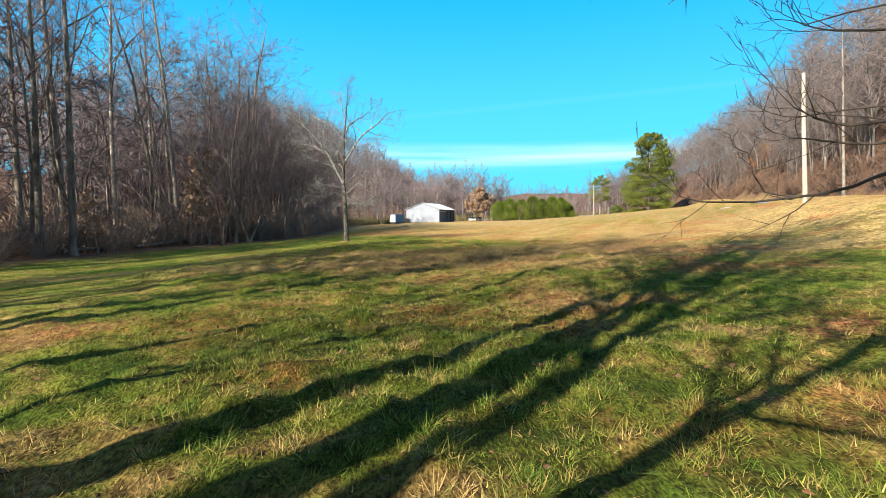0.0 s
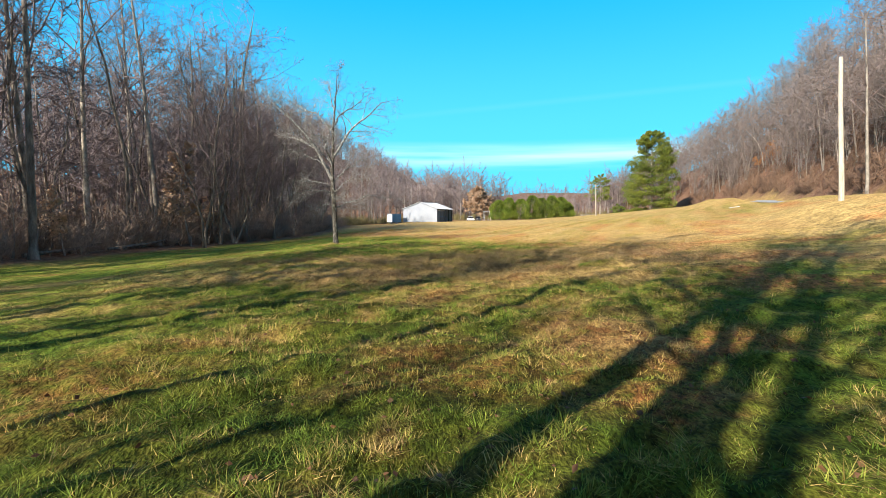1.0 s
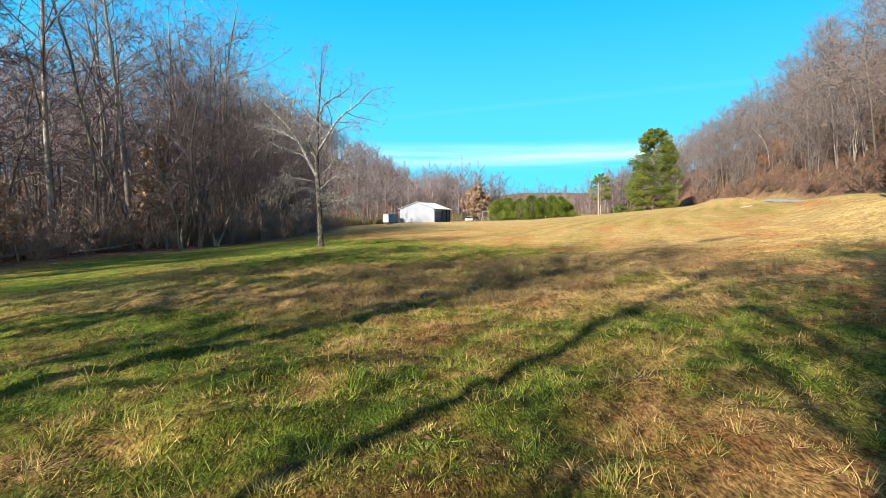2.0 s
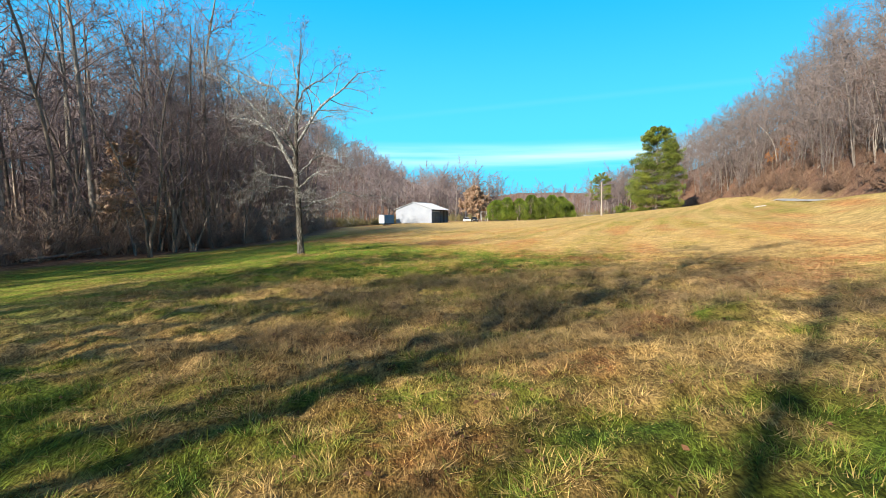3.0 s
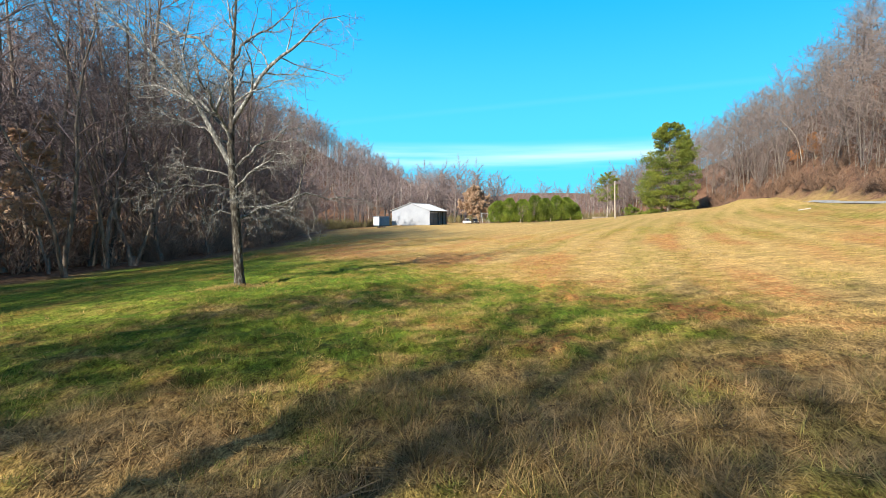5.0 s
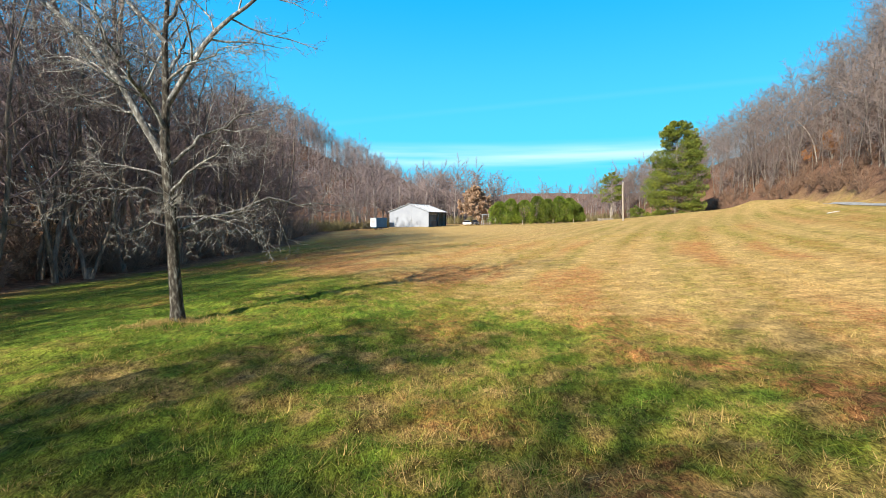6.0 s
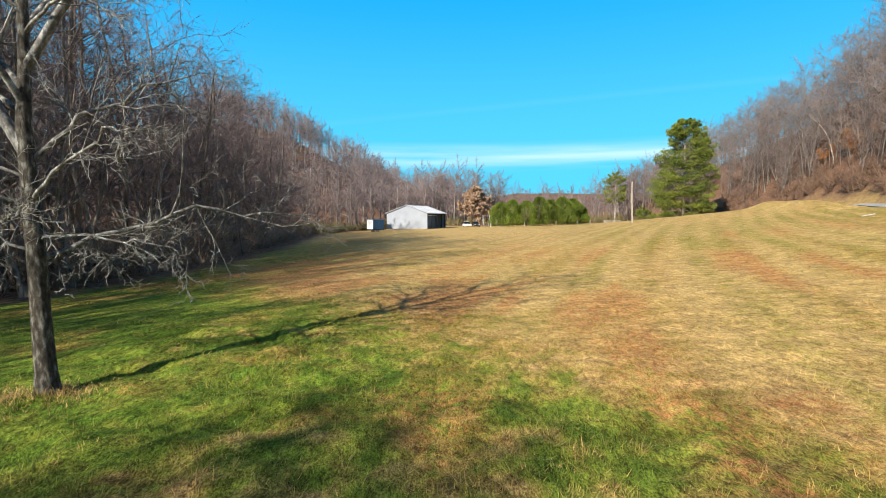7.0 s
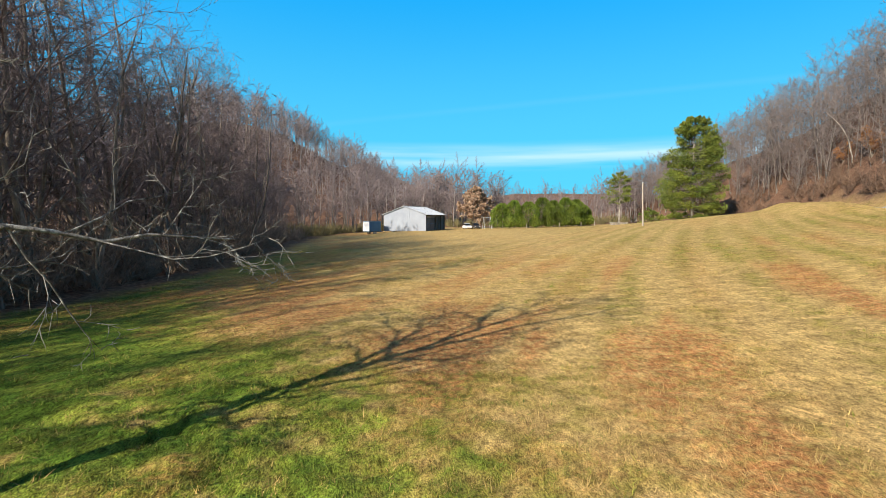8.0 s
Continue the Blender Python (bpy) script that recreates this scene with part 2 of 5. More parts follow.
def bump(n, l, bsdf, height, strength, distance):
    b = n.new("ShaderNodeBump")
    b.inputs["Strength"].default_value, b.inputs["Distance"].default_value = strength, distance
    l.new(height, b.inputs["Height"])
    l.new(b.outputs[0], bsdf.inputs["Normal"])


def attribute(n, name):
    a = n.new("ShaderNodeAttribute")
    a.attribute_name = name
    return a.outputs["Fac"]


def two_tone(name, a, b, scale, rough=0.8, relief=0.3, depth=0.01, stretch=None, third=None, spec=0.3, vary=0.25, coord="Object", grain=0.55):
    """A surface of two tones mottled at two scales, with fine relief and a lighter or darker cast from piece to piece."""
    m, n, l, bs = material(name, rough, spec)
    big = noise_node(n, l, scale, 5, coord, stretch)
    small = noise_node(n, l, scale * 7, 4, coord, stretch)
    stops = [(0.32, a), (0.68, b)] if third is None else [(0.3, a), (0.52, b), (0.7, third)]
    c = ramp(n, l, big, stops)
    c = mix(n, l, grain, c, ramp(n, l, small, [(0.3, (0.45, 0.45, 0.45)), (0.7, (1.25, 1.25, 1.25))]), "MULTIPLY")
    info = n.new("ShaderNodeObjectInfo")
    c = mix(n, l, 1.0, c, ramp(n, l, info.outputs["Random"], [(0.0, (1 - vary,) * 3), (1.0, (1 + vary,) * 3)]), "MULTIPLY")
    l.new(c, bs.inputs["Base Color"])
    bump(n, l, bs, small, relief, depth)
    return m


BARK = two_tone("grey_bark", (0.088, 0.072, 0.057), (0.32, 0.268, 0.21), 1.3, 0.9, 0.6, 0.03, (3, 3, 0.7))
BARK_PALE = two_tone("pale_bark", (0.17, 0.145, 0.115), (0.44, 0.39, 0.32), 1.1, 0.85, 0.4, 0.02, (2, 2, 1.0))
BARK_LONE = two_tone("lichened_bark", (0.034, 0.029, 0.023), (0.115, 0.10, 0.08), 5.0, 0.95, 1.0, 0.05, (2.4, 2.4, 0.9), (0.38, 0.37, 0.31))
BARK_LIMB = two_tone("lichened_limb", (0.058, 0.054, 0.048), (0.20, 0.192, 0.175), 4.5, 0.95, 1.0, 0.03, (2.0, 2.0, 1.0), (0.55, 0.55, 0.50))
TWIG = two_tone("twig_bark", (0.14, 0.104, 0.096), (0.295, 0.226, 0.21), 0.8, 0.85, 0.1, 0.01)
TWIG_MID = two_tone("violet_grey_twig", (0.17, 0.13, 0.128), (0.33, 0.265, 0.258), 0.3, 0.85, 0.1, 0.01)
TWIG_PALE = two_tone("pale_twig", (0.175, 0.138, 0.126), (0.315, 0.256, 0.232), 0.3, 0.85, 0.1, 0.01)
TWIG_FAR = two_tone("far_twig", (0.15, 0.112, 0.105), (0.27, 0.21, 0.197), 0.05, 0.9, 0.0, 0.01)
BARK_FAR = two_tone("far_bark", (0.15, 0.125, 0.11), (0.36, 0.31, 0.27), 0.3, 0.9, 0.1, 0.01)
BRUSH_OLIVE = two_tone("olive_brush", (0.10, 0.085, 0.035), (0.21, 0.17, 0.075), 0.2, 0.9, 0.0, 0.01)
HILL_BARK = two_tone("hill_bark", (0.13, 0.107, 0.09), (0.32, 0.27, 0.225), 0.9, 0.85, 0.3, 0.02, (2, 2, 1.0))
TWIG_LONE = two_tone("lichened_twig", (0.13, 0.122, 0.108), (0.38, 0.365, 0.325), 2.5, 0.9, 0.2, 0.01)
TWIG_DARK = two_tone("dark_twig", (0.045, 0.034, 0.028), (0.10, 0.078, 0.062), 4.0, 0.85, 0.3, 0.01)
BRUSH = two_tone("brush_twig", (0.155, 0.112, 0.085), (0.34, 0.245, 0.175), 0.7, 0.9, 0.1, 0.01)
BRUSH_RED = two_tone("russet_brush", (0.11, 0.068, 0.048), (0.24, 0.145, 0.092), 0.25, 0.9, 0.1, 0.01)
RUST_LEAF = two_tone("rust_leaf", (0.22, 0.085, 0.03), (0.45, 0.22, 0.08), 1.1, 0.7, 0.1, 0.01)
DEAD_LEAF = two_tone("dead_leaf", (0.07, 0.032, 0.016), (0.23, 0.11, 0.05), 6.0, 0.7, 0.2, 0.005)
TAN_LEAF = two_tone("tan_leaf", (0.50, 0.33, 0.215), (0.74, 0.52, 0.35), 0.9, 0.7, 0.1, 0.01)
NEEDLE = two_tone("pine_needle", (0.075, 0.115, 0.018), (0.225, 0.25, 0.035), 0.3, 0.6, 0.1, 0.01)
CEDAR = two_tone("cedar_spray", (0.06, 0.105, 0.012), (0.21, 0.27, 0.032), 0.35, 0.6, 0.1, 0.01)
WHITE_STEEL = two_tone("white_steel_sheet", (0.28, 0.305, 0.35), (0.34, 0.37, 0.415), 0.35, 0.45, 0.05, 0.004, vary=0.02, grain=0.06)
ROOF_STEEL = two_tone("pale_roof_sheet", (0.37, 0.39, 0.42), (0.46, 0.475, 0.50), 0.3, 0.4, 0.05, 0.004, vary=0.02, grain=0.06)
DARK_STEEL = two_tone("blue_grey_steel", (0.035, 0.06, 0.085), (0.07, 0.10, 0.14), 0.6, 0.5, 0.1, 0.004, grain=0.06)
BLUE_STEEL = two_tone("faded_blue_sheet", (0.03, 0.12, 0.24), (0.05, 0.16, 0.29), 0.5, 0.5, 0.1, 0.004, grain=0.06)
TIMBER = two_tone("weathered_timber", (0.30, 0.25, 0.19), (0.52, 0.46, 0.38), 1.8, 0.9, 0.5, 0.01, (4, 4, 0.35))
DARK_TIMBER = two_tone("dark_timber", (0.035, 0.03, 0.026), (0.08, 0.068, 0.055), 2.0, 0.9, 0.4, 0.01, (4, 4, 0.5))
ASPHALT = two_tone("worn_asphalt", (0.27, 0.265, 0.25), (0.38, 0.37, 0.355), 0.5, 0.85, 0.4, 0.01, vary=0.0)
RUBBER = two_tone("black_rubber", (0.012, 0.012, 0.012), (0.03, 0.03, 0.03), 5, 0.8)
CAR_WHITE = two_tone("white_car_paint", (0.72, 0.72, 0.72), (0.80, 0.80, 0.79), 0.6, 0.25, 0.0, spec=0.5, vary=0.0, grain=0.03)
CAR_DARK = two_tone("dark_car_paint", (0.03, 0.035, 0.045), (0.05, 0.055, 0.065), 0.6, 0.25, 0.0, spec=0.5, vary=0.0, grain=0.03)
CAR_GLASS = two_tone("tinted_glass", (0.01, 0.012, 0.014), (0.02, 0.022, 0.025), 0.6, 0.08, 0.0, spec=0.6, vary=0.0, grain=0.03)
CHROME = two_tone("galvanised_metal", (0.42, 0.43, 0.44), (0.55, 0.55, 0.56), 3, 0.4, 0.1, 0.002, grain=0.03)
LAMP_RED = two_tone("red_lens", (0.35, 0.02, 0.015), (0.45, 0.03, 0.02), 3, 0.2, 0.0, grain=0.03)


def sward_colour(n, l):
    """Green, straw and russet grass, by how dry it is."""
    dry, rust, dead = attribute(n, "dry"), attribute(n, "rust"), attribute(n, "sedge")
    patch = noise_node(n, l, 1.7, 5)
    d = n.new("ShaderNodeMath")
    d.operation = "MULTIPLY_ADD"
    l.new(patch, d.inputs[0])
    d.inputs[1].default_value = 0.7
    l.new(dry, d.inputs[2])
    c = ramp(n, l, d.outputs[0], [(0.30, (0.090, 0.152, 0.018)), (0.52, (0.18, 0.215, 0.030)), (0.72, (0.31, 0.24, 0.07)), (0.93, (0.47, 0.325, 0.128))])
    speck = mix(n, l, 1.0, rust, ramp(n, l, noise_node(n, l, 5.0, 6), [(0.36, (0.22, 0.22, 0.22)), (0.62, (1.6, 1.6, 1.6))]), "MULTIPLY")
    c = mix(n, l, speck, c, (0.40, 0.19, 0.072))
    return mix(n, l, dead, c, ramp(n, l, noise_node(n, l, 2.6, 5), [(0.32, (0.115, 0.08, 0.045)), (0.7, (0.30, 0.21, 0.115))]))


GROUND, gn, gl, gb = material("meadow_ground", 0.95, 0.1)
gc = sward_colour(gn, gl)
g_fine = noise_node(gn, gl, 9, 6, "Object", (1.0, 0.52, 1.0))
g_blade = noise_node(gn, gl, 36, 4, "Object", (1.0, 0.52, 1.0))
g_even = gn.new("ShaderNodeMath")      # short stubble lies more evenly than rank grass
g_even.operation = "MULTIPLY_ADD"
gl.new(attribute(gn, "mown"), g_even.inputs[0])
g_even.inputs[1].default_value, g_even.inputs[2].default_value = -0.22, 0.8
gc = mix(gn, gl, g_even.outputs[0], gc, ramp(gn, gl, g_fine, [(0.33, (0.36, 0.33, 0.30)), (0.62, (1.45, 1.45, 1.4))]), "MULTIPLY")
gc = mix(gn, gl, g_even.outputs[0], gc, ramp(gn, gl, g_blade, [(0.34, (0.40, 0.38, 0.36)), (0.62, (1.5, 1.5, 1.45))]), "MULTIPLY")
gc = mix(gn, gl, 0.5, gc, ramp(gn, gl, noise_node(gn, gl, 1.6, 5, "Object", (0.8, 1.0, 1.0)), [(0.36, (0.55, 0.53, 0.50)), (0.62, (1.4, 1.38, 1.35))]), "MULTIPLY")
g_leaf = ramp(gn, gl, noise_node(gn, gl, 3.0, 6), [(0.30, (0.072, 0.040, 0.027)), (0.5, (0.18, 0.098, 0.062)), (0.72, (0.31, 0.19, 0.12))])
# near ground colour darkened for the dead mat and for shade among the blades
g_mat_shade = mix(gn, gl, 1.0, gc, (0.37, 0.335, 0.31), "MULTIPLY")
gc = mix(gn, gl, attribute(gn, "thatch_shade"), gc, g_mat_shade)
gc = mix(gn, gl, attribute(gn, "litter"), gc, g_leaf)
gl.new(gc, gb.inputs["Base Color"])
bump(gn, gl, gb, g_blade, 0.8, 0.05)

GRASS, bn, bl, bb = material("grass_blade", 0.75, 0.2)
bc = sward_colour(bn, bl)
bgeo = bn.new("ShaderNodeNewGeometry")
bc = mix(bn, bl, 1.0, bc, ramp(bn, bl, bgeo.outputs["Random Per Island"], [(0.0, (0.45, 0.43, 0.38)), (0.5, (1.0, 1.0, 0.97)), (1.0, (1.45, 1.42, 1.32))]), "MULTIPLY")
bl.new(bc, bb.inputs["Base Color"])
bb.inputs["Transmission Weight"].default_value = 0.0


# ---- mesh helpers ----
def mesh_of(name, verts, tris, mats, smooth_faces=True, which=None, attrs=None):
    me = bpy.data.meshes.new(name)
    verts, tris = np.asarray(verts, np.float32), np.asarray(tris, np.int32)
    me.vertices.add(len(verts))
    me.vertices.foreach_set("co", verts.ravel())
    me.loops.add(tris.size)
    me.loops.foreach_set("vertex_index", tris.ravel())
    me.polygons.add(len(tris))
    me.polygons.foreach_set("loop_start", np.arange(0, tris.size, 3, dtype=np.int32))
    if smooth_faces:
        me.polygons.foreach_set("use_smooth", np.ones(len(tris), bool))
    if which is not None:
        me.polygons.foreach_set("material_index", np.asarray(which, np.int32))
    for m in (mats if isinstance(mats, (list, tuple)) else [mats]):
        me.materials.append(m)
    for key, values in (attrs or {}).items():
        a = me.attributes.new(key, "FLOAT", "POINT")
        a.data.foreach_set("value", np.asarray(values, np.float32))
    me.update(calc_edges=True)
    return me


def part(name, data, mat, parent, label=""):
    """Links a bmesh, or a ready mesh, as one mesh object under a thing or a part."""
    if isinstance(data, bmesh.types.BMesh):
        me = bpy.data.meshes.new(name)
        data.to_mesh(me)
        data.free()
        me.materials.append(mat)
        data = me
    ob = new(name, data)
    ob.parent = parent
    return tagged(ob, label)


def box(bm, x0, x1, y0, y1, z0, z1, bevel=0.0):
    b = bmesh.new()
    bmesh.ops.create_cube(b, size=1)
    for v in b.verts:
        v.co = Vector((x0 + (v.co.x + 0.5) * (x1 - x0), y0 + (v.co.y + 0.5) * (y1 - y0), z0 + (v.co.z + 0.5) * (z1 - z0)))
    if bevel:
        bmesh.ops.bevel(b, geom=list(b.edges), offset=bevel, segments=2, affect="EDGES", profile=0.6)
    me = bpy.data.meshes.new("t")
    b.to_mesh(me)
    b.free()
    bm.from_mesh(me)
    bpy.data.meshes.remove(me)
    return bm


def prism(bm, outline, y0, y1):
    """An outline in x and z, drawn out along y."""
    a = [bm.verts.new((x, y0, z)) for x, z in outline]
    b = [bm.verts.new((x, y1, z)) for x, z in outline]
    bm.faces.new(a)
    bm.faces.new(b[::-1])
    for i in range(len(a)):
        bm.faces.new((a[i - 1], a[i], b[i], b[i - 1]))
    bmesh.ops.recalc_face_normals(bm, faces=list(bm.faces))
    return bm


class Wood:
    """Collects tapered, many-sided tubes."""

    def __init__(self):
        self.v, self.f = [], []

    def tube(self, pts, rad, sides, point=True):
        axis = (pts[-1] - pts[0]).normalized()
        a = axis.orthogonal().normalized()
        b = axis.cross(a)
        ring = [(math.cos(2 * math.pi * k / sides) * a + math.sin(2 * math.pi * k / sides) * b) for k in range(sides)]
        start, n = len(self.v), len(pts)
        for i in range(n - 1 if point else n):
            for q in ring:
                self.v.append(pts[i] + q * rad[i])
        rings = n - 1 if point else n
        for i in range(rings - 1):
            for k in range(sides):
                k2 = (k + 1) % sides
                p, q, r, s = start + i * sides + k, start + i * sides + k2, start + (i + 1) * sides + k2, start + (i + 1) * sides + k
                self.f += [(p, q, r), (p, r, s)]
        if point:
            self.v.append(pts[-1])
            tip, last = len(self.v) - 1, start + (rings - 1) * sides
            self.f += [(last + k, last + (k + 1) % sides, tip) for k in range(sides)]

    def leaf(self, p, d, size, rng, wide=0.32):
        """A small folded leaf."""
        side = d.orthogonal().normalized()
        side.rotate(Matrix.Rotation(rng.uniform(0, 6.3), 3, d))
        up = d.cross(side)
        n = len(self.v)
        self.v += [p, p + d * size * 0.5 + side * size * wide + up * size * 0.1, p + d * size, p + d * size * 0.5 - side * size * wide + up * size * 0.1]
        self.f += [(n, n + 1, n + 2), (n, n + 2, n + 3)]

    def arrays(self):
        return np.array([tuple(p) for p in self.v], np.float32).reshape(-1, 3), np.array(self.f, np.int32).reshape(-1, 3)

    def mesh(self, name, mat):
        v, f = self.arrays()
        return mesh_of(name, v, f, mat)


class Habit:
    """How a tree grows, level by level: number of branches, where they begin, angle, length ratio, wobble, rise, sides, steps."""

    def __init__(self, num, begin, angle, ratio, wob, rise, sides, steps, thin=0.5, least=0.012, taper=0.25):
        self.num, self.begin, self.angle, self.ratio, self.wob, self.rise = num, begin, angle, ratio, wob, rise
        self.sides, self.steps, self.thin, self.least, self.taper = sides, steps, thin, least, taper


def along(pts, rad, t):
    f = t * (len(pts) - 1)
    i = min(int(f), len(pts) - 2)
    a = f - i
    return pts[i].lerp(pts[i + 1], a), (pts[i + 1] - pts[i]).normalized(), rad[i] * (1 - a) + rad[i + 1] * a


def bough(rng, pts, rad, length, level, h, out, leaves=None):
    """Side branches along a stem, and theirs in turn."""
    if level >= len(h.num):
        if leaves is not None:
            wood, size, count = leaves
            for _ in range(count):
                p, d, _r = along(pts, rad, rng.uniform(0.2, 1))
                wood.leaf(p, (d + Vector((rng.gauss(0, .6), rng.gauss(0, .6), rng.gauss(-.2, .5)))).normalized(), size * rng.uniform(.7, 1.3), rng)
        return
    spin, count = rng.uniform(0, 6.3), h.num[level]
    for c in range(count):
        t = h.begin[level] + (1 - h.begin[level]) * (c + rng.random()) / count
        t = min(t, 0.98)
        p, d, r = along(pts, rad, t)
        spin += 2.4 + rng.uniform(-0.5, 0.5)
        side = d.orthogonal().normalized()
        side.rotate(Matrix.Rotation(spin, 3, d))
        ang = radians(h.angle[level] * rng.uniform(0.75, 1.25))
        way = (d * math.cos(ang) + side * math.sin(ang)).normalized()
        u = (t - h.begin[level]) / (1 - h.begin[level])
        ln = length * h.ratio[level] * (1.0 - 0.55 * u) * rng.uniform(0.7, 1.25)
        shoot(rng, p, way, ln, max(h.least, r * h.thin), level + 1, h, out, leaves)


def shoot(rng, p, way, length, r, level, h, out, leaves=None):
    n = h.steps[level]
    pts, rad = [p.copy()], [r]
    for i in range(n):
        w = h.wob[level]
        way = (way + Vector((rng.gauss(0, w), rng.gauss(0, w), rng.gauss(0, w) + h.rise[level]))).normalized()
        p = p + way * (length / n)
        pts.append(p)
        rad.append(r * (1 - (1 - h.taper) * (i + 1) / n))
    out[min(level, len(out) - 1)].tube(pts, rad, h.sides[level], point=True)
    bough(rng, pts, rad, length, level, h, out, leaves)
    return pts, rad


TALL = Habit((14, 6, 11), (0.44, 0.2, 0.1), (52, 46, 44), (0.28, 0.5, 0.6), (0.02, 0.12, 0.16, 0.2), (0.0, 0.08, 0.05, 0.05), (7, 4, 3, 3), (9, 4, 2, 1), 0.45, 0.019)
EDGE = Habit((16, 6, 8), (0.28, 0.2, 0.1), (58, 50, 48), (0.42, 0.5, 0.5), (0.10, 0.20, 0.24, 0.26), (0.01, 0.02, 0.01, 0.0), (7, 4, 3, 3), (9, 4, 2, 1), 0.44, 0.015)
POLE = Habit((12, 4, 6), (0.25, 0.15, 0.1), (50, 46, 44), (0.28, 0.5, 0.6), (0.05, 0.15, 0.2, 0.2), (0.02, 0.07, 0.05, 0.0), (5, 3, 3, 3), (8, 3, 2, 1), 0.45, 0.02)
MID = Habit((14, 6, 6), (0.10, 0.15, 0.1), (54, 46, 44), (0.40, 0.52, 0.62), (0.04, 0.13, 0.18, 0.2), (0.0, 0.08, 0.05, 0.04), (5, 3, 3, 3), (5, 2, 1, 1), 0.42, 0.055)
FAR = Habit((17, 13), (0.22, 0.08), (54, 48), (0.42, 0.52), (0.04, 0.15, 0.22), (0.0, 0.06, 0.03), (4, 3, 3), (4, 2, 1), 0.45, 0.05)
DIM = Habit((14, 10), (0.22, 0.05), (48, 46), (0.40, 0.5), (0.05, 0.15, 0.2), (0.0, 0.08, 0.05), (4, 3, 3), (4, 2, 1), 0.42, 0.085)
OAK = Habit((24, 6, 5), (0.25, 0.15, 0.1), (58, 48, 46), (0.66, 0.5, 0.5), (0.04, 0.14, 0.18, 0.2), (0.01, 0.05, 0.05, 0.04), (7, 4, 3, 3), (7, 3, 2, 1), 0.42, 0.025)
BUSH = Habit((11,), (0.15,), (42,), (0.5,), (0.14, 0.2), (0.02, 0.02), (3, 3), (3, 1), 0.6, 0.022)


def tree_meshes(name, seed, height, radius, habit, bark, twig, lean=0.0, stems=1, leaf=None):
    """Trunk and crown meshes of one bare tree, and the leaves that it has kept, if any."""
    rng = random.Random(seed)
    trunk, crown = Wood(), Wood()
    leaves = (Wood(), leaf[0], leaf[1]) if leaf else None
    for s in range(stems):
        a = rng.uniform(0, 6.3)
        way = Vector((math.cos(a) * (lean + 0.16 * (s > 0)), math.sin(a) * (lean + 0.16 * (s > 0)), 1)).normalized()
        k = rng.uniform(0.7, 1) if s else 1
        foot = Vector((math.cos(a) * radius * 1.2 * (s > 0), math.sin(a) * radius * 1.2 * (s > 0), -0.4))
        shoot(rng, foot, way, height * k, radius * k, 0, habit, [trunk, crown], leaves)
        if radius < 0.05:
            continue
        trunk.tube([Vector((foot.x, foot.y, -0.4)), Vector((foot.x, foot.y, 0.1)), Vector((foot.x, foot.y, 0.9))], [radius * 1.7 * k, radius * 1.35 * k, radius * 0.9 * k], 7, point=False)
    kit = [("trunk", trunk.mesh(name + "_trunk", bark), ""), ("crown", crown.mesh(name + "_crown", twig), "")]
    if leaves:
        kit.append(("foliage", leaves[0].mesh(name + "_foliage", leaf[2]), leaf[3]))
    return kit


def plant(name, kit, x, y, turn, size, label, category, group="", sink=0.0):
    """One tree: an Empty at its base with its parts."""
    ob = new(name)
    ob.empty_display_size = 0.3
    ob.matrix_basis = pose(x, y, float(land(x, y)) - sink, 0, 0, turn) @ Matrix.Diagonal((size, size, size, 1))
    for nm, me, lb in kit:
        part(nm, me, None, ob, lb)
    return tagged(ob, label, category, group)


def scatter(name, kits, spots, mats, label, category):
    """Many trees joined into one object. kits: (verts, tris, material index) lists; spots: x, y, turn, size, kit."""
    vs, fs, ms, at = [], [], [], 0
    for x, y, turn, size, k in spots:
        c, s = math.cos(turn), math.sin(turn)
        z = float(land(x, y, False))
        for v, f, mi in kits[k]:
            w = np.empty_like(v)
            w[:, 0], w[:, 1], w[:, 2] = x + size * (v[:, 0] * c - v[:, 1] * s), y + size * (v[:, 0] * s + v[:, 1] * c), z + size * v[:, 2]
            vs.append(w)
            fs.append(f + at)
            ms.append(np.full(len(f), mi, np.int32))
            at += len(v)
    ob = new(name, mesh_of(name, np.concatenate(vs), np.concatenate(fs), mats, which=np.concatenate(ms)))
    return tagged(ob, label, category, kind="stuff")


def kit_arrays(kit, order):
    out = []
    for nm, me, _ in kit:
        v, f = np.empty(len(me.vertices) * 3, np.float32), np.empty(len(me.polygons) * 3, np.int32)
        me.vertices.foreach_get("co", v)
        me.loops.foreach_get("vertex_index", f)
        out.append((v.reshape(-1, 3), f.reshape(-1, 3), order[nm]))
    return out


# ---- ground: one sheet to the horizon ----
def spaced(stops):
    out = []
    for a, b, step in stops:
        out += list(np.arange(a, b, step))
    return np.array(out + [stops[-1][1]])


gx = spaced([(-2400, -400, 200), (-400, -140, 20), (-140, -40, 4), (-40, -12, 1.4), (-12, -5, 0.35), (-5, 5, 0.14), (5, 12, 0.35), (12, 36, 0.6), (36, 60, 1.2), (60, 110, 2.5), (110, 200, 6), (200, 400, 20), (400, 2400, 200)])
gy = spaced([(-2400, -400, 200), (-400, -60, 20), (-60, 0, 3), (0, 48, 0.17), (48, 60, 0.4), (60, 84, 0.7), (84, 120, 1.5), (120, 240, 2.5), (240, 420, 8), (420, 1100, 40), (1100, 2400, 130)])
GX, GY = np.meshgrid(gx, gy)
fx_, fy_ = GX.ravel(), GY.ravel()
cols = len(gx)
